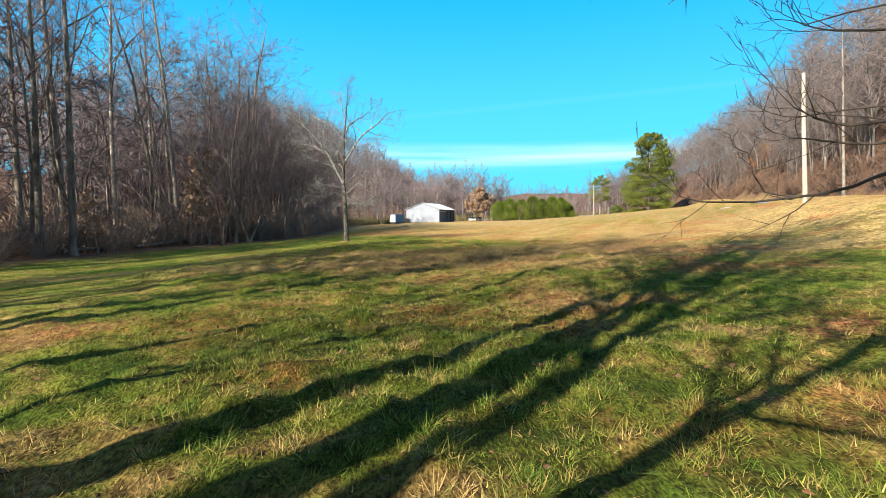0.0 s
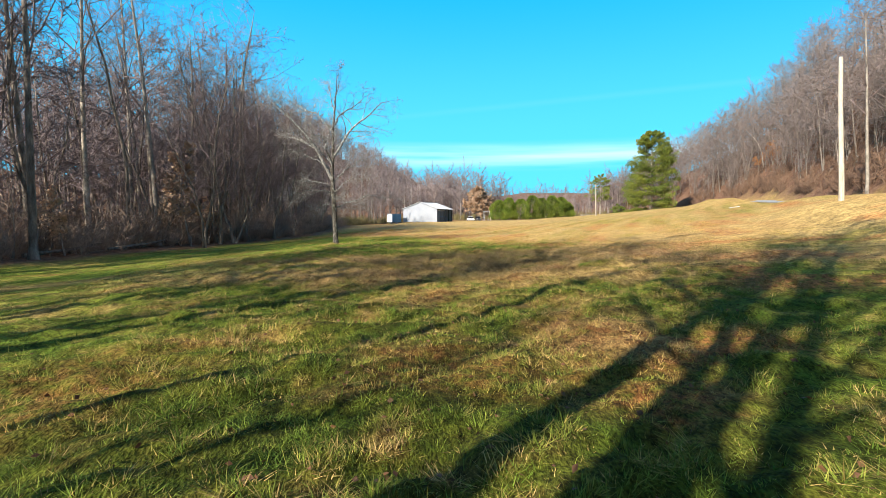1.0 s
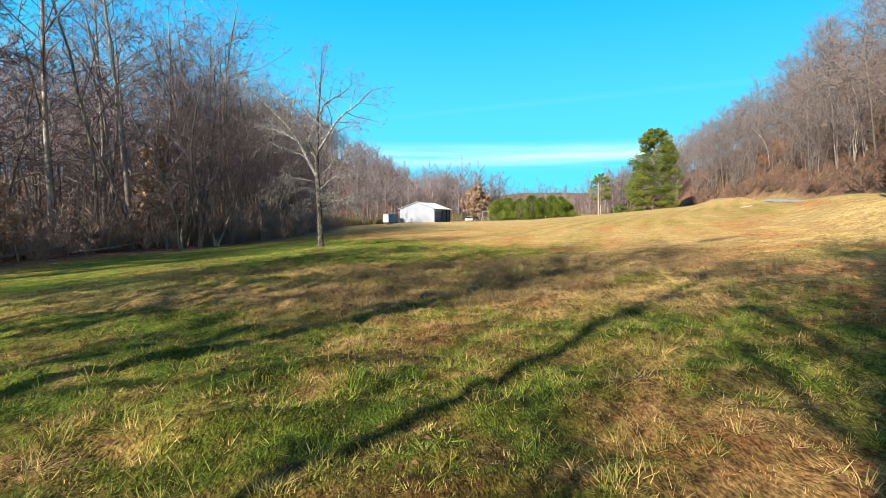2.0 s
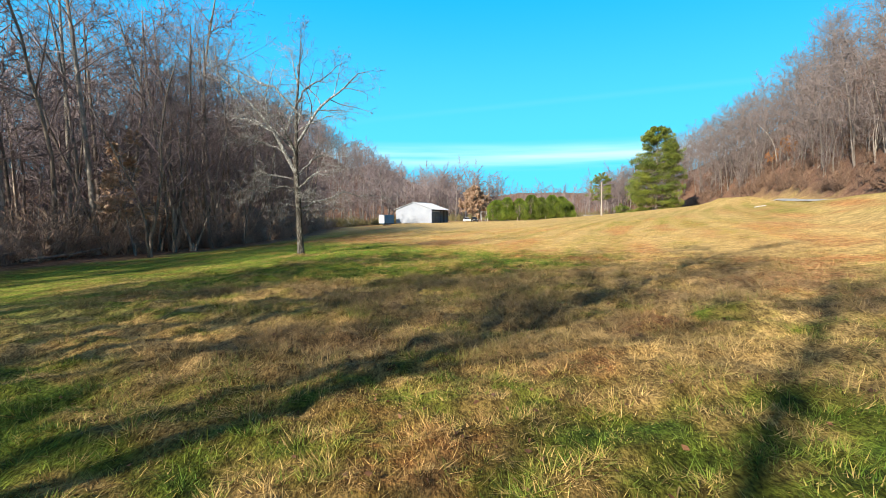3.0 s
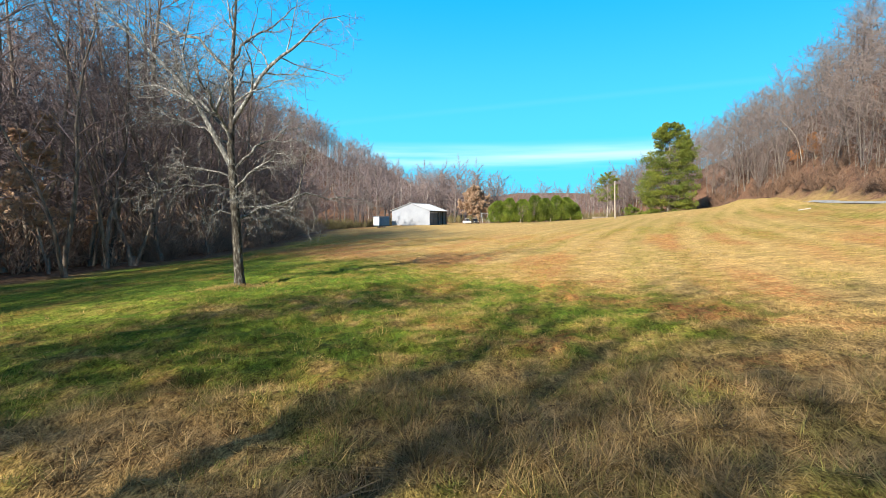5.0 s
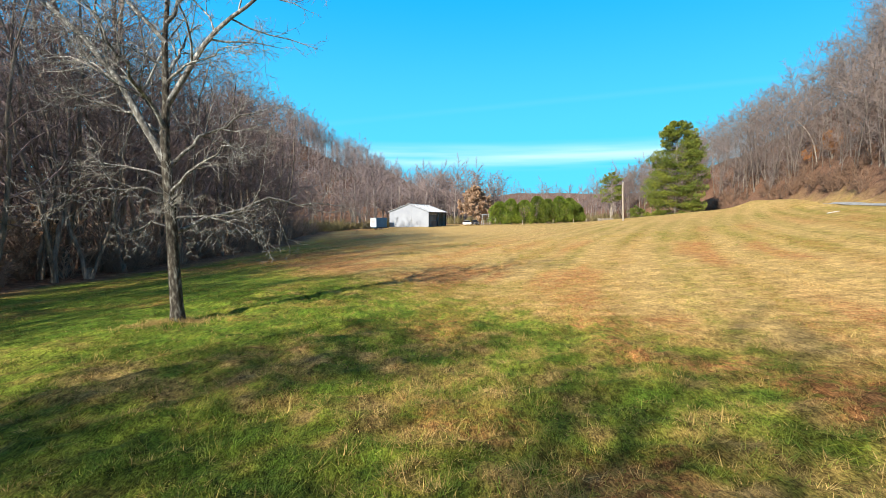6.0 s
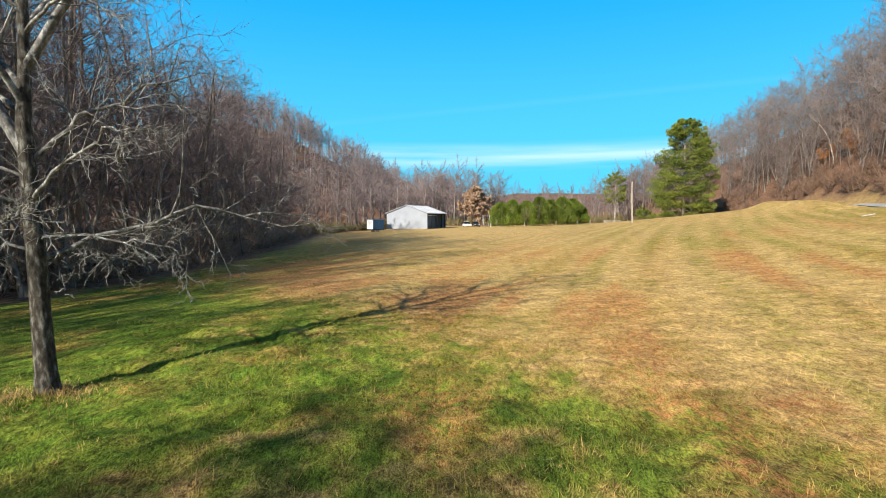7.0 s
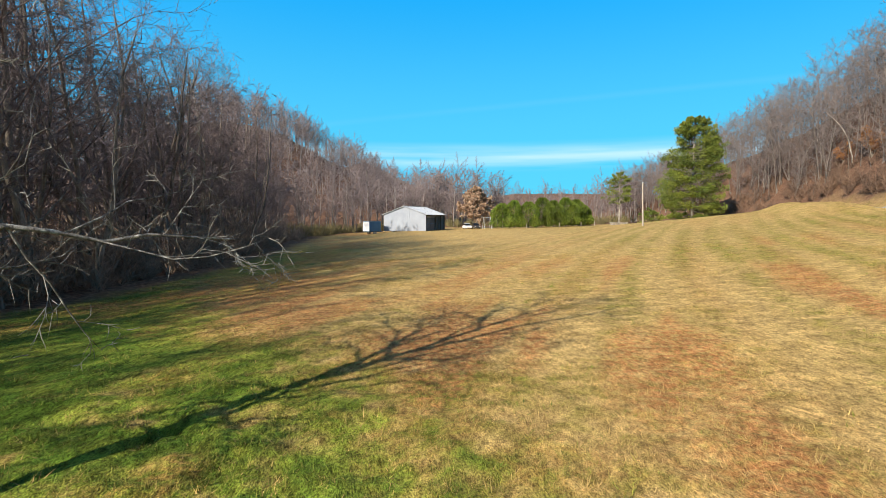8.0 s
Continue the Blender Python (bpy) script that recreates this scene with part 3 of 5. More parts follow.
q = (np.arange(len(gy) - 1)[:, None] * cols + np.arange(cols - 1)[None, :]).ravel()
g_tris = np.concatenate([np.stack([q, q + 1, q + cols + 1], 1), np.stack([q, q + cols + 1, q + cols], 1)])
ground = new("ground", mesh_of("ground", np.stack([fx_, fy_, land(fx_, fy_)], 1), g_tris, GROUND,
                               attrs={"dry": dryness(fx_, fy_), "rust": rustiness(fx_, fy_), "litter": litter(fx_, fy_), "thatch_shade": thatch_shade(fx_, fy_), "sedge": 0.7 * sedge(fx_, fy_),
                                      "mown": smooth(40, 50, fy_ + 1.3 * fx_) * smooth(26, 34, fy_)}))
tagged(ground, "rough meadow of green and straw-coloured winter grass", "ground", kind="structure")

# road along the foot of the wooded hill
ry = np.arange(-100, 122, 2.0)
rv, rf = [], []
for i, y in enumerate(ry):
    for k, off in enumerate((-2.3, -2.0, -0.7, 0.7, 2.0, 2.3)):
        x = float(road_x(y)) + off
        rv.append((x, y, float(land(road_x(y), y, False)) + (0.16 if abs(off) < 2.2 else -0.1) + 0.03 * (1 - abs(off) / 2)))
    if i:
        a = (i - 1) * 6
        for k in range(5):
            rf += [(a + k, a + k + 1, a + k + 7), (a + k, a + k + 7, a + k + 6)]
road = new("road", mesh_of("road", rv, rf, ASPHALT))
tagged(road, "narrow grey asphalt lane at the foot of the hill", "road", kind="structure")

# ---- the lone tree in the meadow ----
LONE = Habit((10, 6, 5), (0.22, 0.15, 0.12), (46, 46, 46), (0.48, 0.5, 0.55), (0.1, 0.18, 0.22, 0.24), (0.02, 0.03, 0.01, -0.02), (6, 5, 4, 3), (6, 5, 4, 3), 0.52, 0.008)


def lone_tree():
    rng = random.Random(4)
    base = Vector((-8.2, 41.8, float(land(-8.2, 41.8)) - 0.05))
    ob = new("walnut_tree")
    ob.location = base
    tagged(ob, "leafless walnut tree with lichen-spotted bark standing in grass", "tree")
    trunk = Wood()
    trunk.tube([Vector(p) for p in ((0, 0, -0.3), (0, 0, 0.05), (-0.02, 0, 0.5), (-0.06, 0, 1.6), (-0.10, 0.02, 2.9), (-0.18, 0.05, 4.3), (-0.25, 0.06, 5.6), (-0.16, 0.05, 6.8), (-0.16, 0.1, 8.7), (-0.02, 0.15, 10.2), (0.12, 0.2, 12), (0.2, 0.2, 13.8))],
               [0.32, 0.25, 0.20, 0.18, 0.172, 0.16, 0.14, 0.108, 0.085, 0.06, 0.035, 0.01], 12)
    part("trunk", trunk.mesh("trunk", BARK_LONE), None, ob)
    # limbs: height of the root, bearing, rise at the root and at the tip, length, thickness at the root
    low = ((2.7, 60, 5, -12, 2.0, 0.04), (3.5, -60, 20, -30, 2.6, 0.04), (2.85, 40, 28, -26, 6.6, 0.085), (3.2, 5, 10, -35, 3.2, 0.045), (3.0, 170, 22, -62, 2.3, 0.05), (4.05, -20, 42, -24, 4.0, 0.055),
           (4.05, 200, 14, -12, 3.6, 0.055), (4.5, 185, 22, -12, 2.9, 0.045), (4.8, 22, 50, 2, 4.4, 0.08), (5.0, 188, 64, 30, 8.4, 0.155), (5.7, 165, 34, 2, 4.8, 0.075))
    high = ((6.0, -95, 50, 22, 4.4, 0.09), (6.3, 150, 40, 12, 6.8, 0.09), (6.7, 8, 58, 22, 6.8, 0.125), (7.4, -16, 32, -22, 3.8, 0.05), (7.4, 88, 55, 25, 4.2, 0.08),
            (7.9, 205, 32, -4, 3.1, 0.045), (8.6, 176, 54, 16, 6.0, 0.09), (9.2, 5, 64, 28, 4.0, 0.075), (9.8, 120, 66, 48, 3.7, 0.06), (10.8, -60, 66, 52, 3.0, 0.045))
    limbs = []
    for z0, bearing, rise, tip, length, r in low + high:
        p, raw = Vector((float(np.interp(z0, [0, 2.9, 5.6, 6.8, 10.2, 12], [0, -0.1, -0.25, -0.16, -0.02, 0.12])), 0.05, z0)), []
        n = 6
        for i in range(n + 1):
            raw.append(p.copy())
            e, b = radians(rise + (tip - rise) * (i / n) ** 0.8 + rng.gauss(0, 10) * (i > 0)), radians(bearing + rng.gauss(0, 9) * (i > 0))
            p += Vector((math.cos(e) * math.cos(b), math.cos(e) * math.sin(b), math.sin(e))) * (length / n)
        limbs.append((raw, r))
    for raw, r in limbs:
        pts = [Vector(p) + Vector((rng.gauss(0, .04), rng.gauss(0, .08), rng.gauss(0, .04))) * (i > 0) for i, p in enumerate(raw)]
        fine = []
        for i in range(len(pts) - 1):
            for k in range(2):
                fine.append(pts[i].lerp(pts[i + 1], k / 2) + Vector((rng.gauss(0, .03), rng.gauss(0, .03), rng.gauss(0, .03))) * (i + k > 0))
        fine.append(pts[-1])
        rad = [r * 0.85 * (1 - 0.86 * i / (len(fine) - 1)) for i in range(len(fine))]
        wood, twigs = Wood(), Wood()
        wood.tube(fine, rad, 7)
        length = sum((a - b).length for a, b in zip(fine, fine[1:]))
        bough(rng, fine, rad, length * 1.05, 0, LONE, [wood, wood, twigs, twigs])
        limb = part("limb", wood.mesh("limb", BARK_LIMB), None, ob)
        tagged(part("twig_spray", twigs.mesh("twig_spray", TWIG_LONE), None, limb), kind="stuff")
    return ob


lone_tree()


# ---- tree at the start of the walk, whose low branches hang into view ----
HANG = Habit((7, 3), (0.45, 0.2), (38, 40), (0.2, 0.45), (0.1, 0.12, 0.16), (0.03, 0.12, 0.08), (6, 4, 3), (6, 4, 3), 0.5, 0.003)


def hanging_tree():
    rng = random.Random(12)
    ob = new("roadside_tree")
    bx, by = 8.4, 2.6
    ob.location = (bx, by, float(land(bx, by)) - 0.05)
    tagged(ob, "bare dark-twigged tree with low drooping branches", "tree")
    o = ob.location.copy()
    trunk, crown = Wood(), Wood()
    shoot(rng, Vector((0, 0, -0.3)), Vector((0.03, 0, 1)), 15, 0.22, 0, EDGE, [trunk, crown])
    part("trunk", trunk.mesh("trunk", BARK), None, ob)
    part("crown", crown.mesh("crown", TWIG), None, ob)
    sprays = [
        ((1.31, 3.36, 2.60), (1.40, 3.36, 2.38), (1.60, 3.36, 2.24), (1.90, 3.36, 2.20), (2.35, 3.36, 2.23), (2.8, 3.38, 2.31), (3.1, 3.4, 2.42), (4.6, 3.3, 2.9), (6.5, 3.0, 3.5), (8.4, 2.6, 4.0)),
        ((2.57, 4.35, 3.56), (2.63, 4.35, 3.42), (2.80, 4.35, 3.30), (3.05, 4.35, 3.05), (3.2, 4.3, 2.95), (3.5, 4.3, 2.89), (4.0, 4.2, 2.95), (5.6, 3.6, 3.5), (8.4, 2.7, 4.3)),
        ((2.72, 4.3, 3.51), (2.78, 4.3, 3.38), (2.88, 4.3, 3.22), (3.05, 4.3, 3.09), (3.3, 4.3, 2.98), (3.9, 4.2, 2.9), (5.6, 3.6, 3.5)),
        ((2.46, 3.8, 3.72), (2.54, 3.8, 3.62), (2.7, 3.8, 3.54), (2.95, 3.8, 3.50), (3.5, 3.8, 3.52), (5.2, 3.5, 3.9), (8.4, 2.6, 5.0)),
        ((2.50, 4.0, 3.01), (2.62, 4.0, 2.93), (2.85, 4.0, 2.90), (3.6, 4.0, 3.0), (5.4, 3.6, 3.4), (8.4, 2.6, 4.2)),
        ((2.27, 3.6, 2.82), (2.38, 3.6, 2.71), (2.5, 3.6, 2.67), (2.75, 3.6, 2.65), (3.1, 3.6, 2.63), (4.0, 3.5, 2.7), (6.0, 3.2, 3.3), (8.4, 2.6, 3.9)),
        ((1.87, 3.4, 2.70), (1.98, 3.4, 2.58), (2.08, 3.4, 2.54), (2.12, 3.4, 2.40), (2.20, 3.38, 2.27), (2.4, 3.36, 2.24)),
        ((2.75, 4.6, 4.1), (2.95, 4.6, 3.9), (3.3, 4.6, 3.85), (4.0, 4.5, 4.0), (5.6, 3.9, 4.4), (8.4, 2.6, 5.4)),
    ]
    rng = random.Random(29)
    roots = (0.026, 0.026, 0.008, 0.02, 0.018, 0.022, 0.008, 0.018)
    for root, pts in zip(roots, sprays):
        pts = [Vector(p) - o for p in pts][::-1]
        fine = []
        for i in range(len(pts) - 1):
            fine += [pts[i], pts[i].lerp(pts[i + 1], 0.5) + Vector((rng.gauss(0, .012), rng.gauss(0, .012), rng.gauss(0, .012)))]
        fine.append(pts[-1])
        n = len(fine) - 1
        rad = [max(0.0032, root * (1 - i / n) ** 1.3) for i in range(n + 1)]
        w = Wood()
        w.tube(fine, rad, 6)
        length = sum((a - b).length for a, b in zip(fine, fine[1:]))
        bough(rng, fine, rad, min(length, 3.0), 0, HANG, [w])
        part("branch", w.mesh("branch", TWIG_DARK), None, ob)
    return ob


hanging_tree()

# ---- woods on the left ----
rng = random.Random(77)
TALL_KITS = [tree_meshes("tall", 100 + i, 29 + 2 * (i % 3), 0.26 + 0.03 * (i % 2), TALL, BARK if i % 2 else BARK_PALE, TWIG, 0.02) for i in range(4)]
EDGE_KITS = [tree_meshes("edge", 200 + i, 20 + 2 * (i % 3), 0.19, EDGE, BARK, TWIG, 0.08, 1 + (i % 2)) for i in range(4)]
POLE_KITS = [tree_meshes("pole", 300 + i, 12 + 2 * (i % 2), 0.085, POLE, BARK_PALE if i == 1 else BARK, TWIG, 0.1, 1 + i % 2) for i in range(3)]
BEECH_KIT = tree_meshes("beech", 401, 8.5, 0.07, POLE, BARK_PALE, TWIG_PALE, 0.05, 1, (0.27, 11, TAN_LEAF, "withered tan leaves"))
SHADE_KITS = [tree_meshes("shade", 150 + i, 24, 0.33, Habit((16, 8, 8), (0.42, 0.2, 0.1), (48, 44, 42), (0.30, 0.5, 0.6), (0.03, 0.12, 0.16, 0.2), (0.0, 0.09, 0.06, 0.05), (8, 5, 3, 3), (9, 5, 2, 1), 0.5, 0.027), BARK, TWIG, 0.02) for i in range(2)]
# trees beside the start of the walk, which throw the long shadows over the grass
for x, y, k, size, turn in ((-7.9, -1.4, 0, 1.0, 0), (-7.4, -3.0, 1, 0.95, 40), (-8.8, -6.3, 0, 0.9, 120), (-13.9, 4.0, 0, 0.95, 75), (-18.6, 5.2, 1, 0.9, 160),
                            (-26.6, 8.0, 0, 1.05, 280), (-29.5, 7.0, 1, 1.0, 30), (-21, -2, 0, 1.0, 60), (-23, 3.5, 1, 1.05, 140),
                            (-6.9, -2.4, 1, 0.8, 300), (-9.4, -0.4, 1, 0.45, 20), (-25, -0.5, 1, 0.95, 10)):
    plant("shade_tree", SHADE_KITS[k], x, y, turn, size, "thick-trunked leafless tree casting a long shadow", "tree", "shade trees")
plant("shade_tree", TALL_KITS[1], -13.3, -1.8, 200, 0.75, "slim leafless tree casting a long thin shadow", "tree", "shade trees")
leaner = plant("leaning_tree", SHADE_KITS[1], -5.7, -0.7, 0, 0.5, "slender leafless tree leaning over the grass", "tree")
leaner.matrix_basis = leaner.matrix_basis @ pose(0, 0, 0, 8, 32, 0)
TALL_LABEL = "tall straight leafless hardwood at the edge of the wood"
for x, y, k, size, turn in ((-29.8, 55.5, 0, 1.08, 30), (-33.6, 50.6, 2, 1.0, 80), (-29.4, 39.0, 1, 1.0, 10), (-31.2, 38.0, 3, 0.95, 200), (-34.5, 45, 1, 1.05, 150), (-29.5, 68, 3, 0.92, 60),
                            (-34, 36, 2, 1.0, 300), (-32.5, 30.5, 0, 0.9, 130), (-36, 42, 3, 1.02, 20), (-36, 61, 2, 1.0, 250)):
    plant("tulip_poplar", TALL_KITS[k], x, y, turn, size, TALL_LABEL, "tree", "tall trees of the left wood")
for i in range(34):
    y = -44 + i * 6.1 + rng.uniform(-2.4, 2.4)
    if 24 < y < 64 and rng.random() < 0.5:
        continue
    k = rng.randrange(4)
    plant("tulip_poplar", TALL_KITS[k], float(edge_x(y)) - rng.uniform(2.5, 13), y, rng.uniform(0, 360), rng.uniform(0.72, 0.95) * (0.5 if y > 134 else 1), TALL_LABEL, "tree", "tall trees of the left wood")
for i in range(34):
    y = -36 + i * 5.9 + rng.uniform(-2, 2)
    plant("edge_tree", EDGE_KITS[rng.randrange(4)], float(edge_x(y)) - rng.uniform(0.5, 7), y, rng.uniform(0, 360), rng.uniform(0.75, 1.15) * (0.45 if y > 132 else 1),
          "spreading leafless tree with grey-brown twigs at the wood's edge", "tree", "edge trees of the left wood")
for x, y, turn, size, k in ((-23.9, 53.2, 0, 0.82, 1), (-24.6, 58.4, 140, 0.9, 3), (-27.0, 60.2, 60, 0.8, 1), (-24.0, 60.5, 210, 0.85, 3), (-25.7, 66.8, 90, 0.95, 0), (-23.6, 64.0, 300, 0.8, 2), (-23.0, 71.0, 20, 0.9, 1)):
    plant("edge_tree", EDGE_KITS[k], x, y, turn, size, "leaning many-stemmed leafless tree at the wood's edge", "tree", "edge trees of the left wood")
for i in range(62):
    y = -4 + i * 2.6 + rng.uniform(-1.2, 1.2)
    plant("sapling", POLE_KITS[rng.randrange(3)], float(edge_x(y)) - rng.uniform(0.0, 9), y, rng.uniform(0, 360), rng.uniform(0.55, 1.0),
          "thin bare sapling under taller trees", "tree", "saplings of the left wood")
for x, y, size, turn in ((-26.0, 54.7, 1.2, 0), (-30.2, 43.0, 0.62, 90), (-27.6, 61, 0.6, 200), (-31.8, 35, 0.6, 50)):
    plant("young_beech", BEECH_KIT, x, y, turn, size, "young beech that has kept its tan leaves", "tree", "young beeches")

ORDER = {"trunk": 0, "crown": 1, "foliage": 2}
MID_KITS = [kit_arrays(tree_meshes("mid", 500 + i, 19 + 2 * (i % 3), 0.17, MID, BARK, TWIG, 0.05), ORDER) for i in range(5)]
spots = []
for i in range(125):
    y = -30 + 230 * (i + rng.random()) / 125
    x = float(edge_x(y)) - 7 - 70 * rng.random() ** 1.15
    spots.append((x, y, rng.uniform(0, 6.3), rng.uniform(0.85, 1.35), rng.randrange(5)))
for i in range(7):
    y = rng.uniform(-2, 8) if i < 3 else rng.uniform(22, 27)
    spots.append((float(edge_x(y)) - rng.uniform(-1, 13), y, rng.uniform(0, 6.3), rng.uniform(1.0, 1.35), rng.randrange(5)))
for i in range(44):
    y = rng.uniform(62, 150)
    spots.append((float(edge_x(y)) - rng.uniform(4, 34), y, rng.uniform(0, 6.3), rng.uniform(0.8, 1.25), rng.randrange(5)))
DEEP = Habit((12, 9), (0.3, 0.08), (50, 46), (0.36, 0.5), (0.05, 0.15, 0.2), (0.0, 0.08, 0.05), (4, 3, 3), (4, 2, 1), 0.42, 0.05)
DEEP_KITS = [kit_arrays(tree_meshes("deep", 520 + i, 19 + 2 * (i % 3), 0.18, DEEP, BARK, TWIG_MID, 0.06), ORDER) for i in range(4)]
deep = []
for i in range(170):
    y = 22 + 125 * rng.random()
    deep.append((float(edge_x(y)) - 10 - 58 * rng.random(), y, rng.uniform(0, 6.3), rng.uniform(0.8, 1.2), rng.randrange(4)))
scatter("deep_woods", DEEP_KITS, deep, [BARK, TWIG_MID], "shaded trunks and twigs deep in the leafless wood", "forest")
scatter("left_woods", MID_KITS, spots, [BARK, TWIG_MID], "deep leafless hardwood forest climbing a slope", "forest")

BUSH_KITS = [kit_arrays(tree_meshes("bush", 600 + i, 2.4, 0.022, BUSH, BRUSH, BRUSH, 0.3, 7), ORDER) for i in range(3)]
spots = []
for i in range(250):
    y = 24 + 126 * rng.random() ** 1.2
    spots.append((float(edge_x(y)) - rng.uniform(-0.8, 7), y, rng.uniform(0, 6.3), rng.uniform(0.5, 1.5), rng.randrange(3)))
for i in range(150):
    y = 40 + 95 * rng.random()
    spots.append((float(edge_x(y)) - rng.uniform(0.5, 9), y, rng.uniform(0, 6.3), rng.uniform(1.7, 2.9), rng.randrange(3)))
scatter("left_brush", BUSH_KITS, spots, [BRUSH, BRUSH], "tangled brown brush along the wood's edge", "brush")

for i in range(6):
    y = 66 + i * 3.6 + rng.uniform(-1, 1)
    plant("edge_tree", EDGE_KITS[i % 4], float(edge_x(y)) - rng.uniform(1.5, 8), y, rng.uniform(0, 360), rng.uniform(1.2, 1.4),
          "tall spreading leafless tree with grey-brown twigs", "tree", "edge trees of the left wood")
for i in range(9):
    y = 62 + i * 6.0 + rng.uniform(-1, 1)
    plant("edge_tree", EDGE_KITS[i % 4], float(edge_x(y)) - rng.uniform(0.3, 3.5), y, rng.uniform(0, 360), rng.uniform(1.02, 1.2),
          "spreading leafless tree with grey-brown twigs at the wood's edge", "tree", "edge trees of the left wood")

# ---- woods on the hill to the right ----
HILL_KITS = [tree_meshes("hill", 700 + i, 18 + 2 * (i % 3), 0.19, EDGE, BARK_PALE if i == 1 else HILL_BARK, TWIG_PALE, 0.12, 1 + (i == 3)) for i in range(4)]
for i in range(32):
    y = 24 + i * 5.4 + rng.uniform(-1.6, 1.6)
    plant("hillside_tree", HILL_KITS[rng.randrange(4)], float(foot_x(y)) + rng.uniform(2.5, 12), y, rng.uniform(0, 360), rng.uniform(0.5, 0.8),
          "pale-trunked leafless tree on the leaf-strewn bank", "tree", "trees along the right bank")
plant("sycamore_tree", TALL_KITS[0], 44.5, 55, 300, 0.72, "straight pale-barked tree beside the lane", "tree")
HILL_FAR = [kit_arrays(tree_meshes("hillfar", 800 + i, 17 + 2 * (i % 3), 0.15, FAR, HILL_BARK, TWIG_PALE, 0.08), ORDER) for i in range(5)]
DIM_KITS = [kit_arrays(tree_meshes("dim", 850 + i, 18 + 2 * (i % 3), 0.26, DIM, HILL_BARK, TWIG_PALE, 0.06), ORDER) for i in range(4)]
spots = []
for i in range(480):
    y = 16 + 310 * (i + rng.random()) / 480
    spots.append((float(foot_x(y)) + 3 + 66 * rng.random() ** 1.5, y, rng.uniform(0, 6.3), rng.uniform(0.75, 1.15), rng.randrange(5)))
for i in range(150):
    y = rng.uniform(40, 190)
    spots.append((float(foot_x(y)) + rng.uniform(2, 24), y, rng.uniform(0, 6.3), rng.uniform(0.3, 0.6), rng.randrange(5)))
scatter("hill_woods", HILL_FAR, spots, [HILL_BARK, TWIG_PALE], "grey leafless forest covering the steep hillside", "forest")
spots = []
BANK = Habit((12,), (0.1,), (45,), (0.6,), (0.14, 0.2), (0.02, 0.02), (3, 3), (3, 1), 0.7, 0.05)
BANK_KITS = [kit_arrays(tree_meshes("bank", 650 + i, 2.6, 0.045, BANK, BRUSH, BRUSH_RED, 0.35, 6), ORDER) for i in range(3)]
for i in range(360):
    y = rng.uniform(30, 190)
    spots.append((float(foot_x(y)) + 0.6 + 13 * rng.random() ** 2.2, y, rng.uniform(0, 6.3), rng.uniform(0.5, 1.45), rng.randrange(3)))
scatter("right_brush", BANK_KITS, spots, [BRUSH, BRUSH_RED], "russet brush on the bank above the lane", "brush")
for i in range(40):
    y = 30 + i * 3.7 + rng.uniform(-1.6, 1.6)
    plant("hillside_sapling", POLE_KITS[rng.randrange(3)], float(foot_x(y)) + rng.uniform(2.0, 9), y, rng.uniform(0, 360), rng.uniform(0.5, 0.95),
          "thin bare sapling on the leaf-strewn bank", "tree", "saplings along the right bank")
RUST_KIT = tree_meshes("oakscrub", 402, 5.0, 0.07, POLE, BARK, BRUSH, 0.1, 2, (0.22, 5, RUST_LEAF, "withered russet leaves"))
for y, off, size in ((131, 5.5, 1.2), (136, 7, 1.0), (126, 8, 0.9), (142, 6, 0.9), (60, 6, 0.9), (48, 5, 0.8)):
    plant("scrub_oak", RUST_KIT, float(foot_x(y)) + off, y, rng.uniform(0, 360), size, "scrub oak holding withered russet leaves on the bank", "shrub", "scrub oaks")

# ---- distance: woods behind the barn ----
spots = []
for i in range(230):
    y = 176 + 150 * rng.random() ** 1.25
    x = float(edge_x(y)) + 1 - (float(edge_x(y)) + 135) * rng.random() ** 1.35
    spots.append((x, y, rng.uniform(0, 6.3), rng.uniform(0.72, 1.1) * (0.75 if y < 190 else 1), rng.randrange(4)))
for i in range(150):
    if i % 3:
        x, y, size = rng.uniform(-10, 125), rng.uniform(226, 290), rng.uniform(0.7, 1.05)
    else:
        x, y, size = rng.uniform(-100, 150), rng.uniform(290, 430), rng.uniform(0.8, 1.2)
    size *= 0.82 if 30 < x < 75 else 1.0
    spots.append((x, y, rng.uniform(0, 6.3), size, rng.randrange(4)))
for i in range(24):
    spots.append((rng.uniform(-6, 34), rng.uniform(222, 262), rng.uniform(0, 6.3), rng.uniform(0.95, 1.22), rng.randrange(4)))
for i in range(140):
    spots.append((rng.uniform(-125, -20), rng.uniform(262, 335) if i < 70 else rng.uniform(300, 345), rng.uniform(0, 6.3), rng.uniform(0.7, 1.05), rng.randrange(4)))
scatter("far_woods", DIM_KITS, spots, [BARK_FAR, TWIG_FAR], "distant leafless woods closing the valley", "forest")
RIDGE = Habit((22,), (0.2,), (50,), (0.42,), (0.05, 0.15), (0.0, 0.05), (3, 3), (3, 1), 0.6, 0.3)
RIDGE_KITS = [kit_arrays(tree_meshes("ridge", 870 + i, 17 + 2 * i, 0.3, RIDGE, BARK_FAR, TWIG_FAR, 0.06), ORDER) for i in range(3)]
spots = [(rng.uniform(-260, 420), 440 + 520 * rng.random(), rng.uniform(0, 6.3), rng.uniform(0.4, 0.8), rng.randrange(3)) for i in range(460)]
scatter("ridge_woods", RIDGE_KITS, spots, [BARK_FAR, TWIG_FAR], "hazy leafless woods on the farthest ridge", "forest")
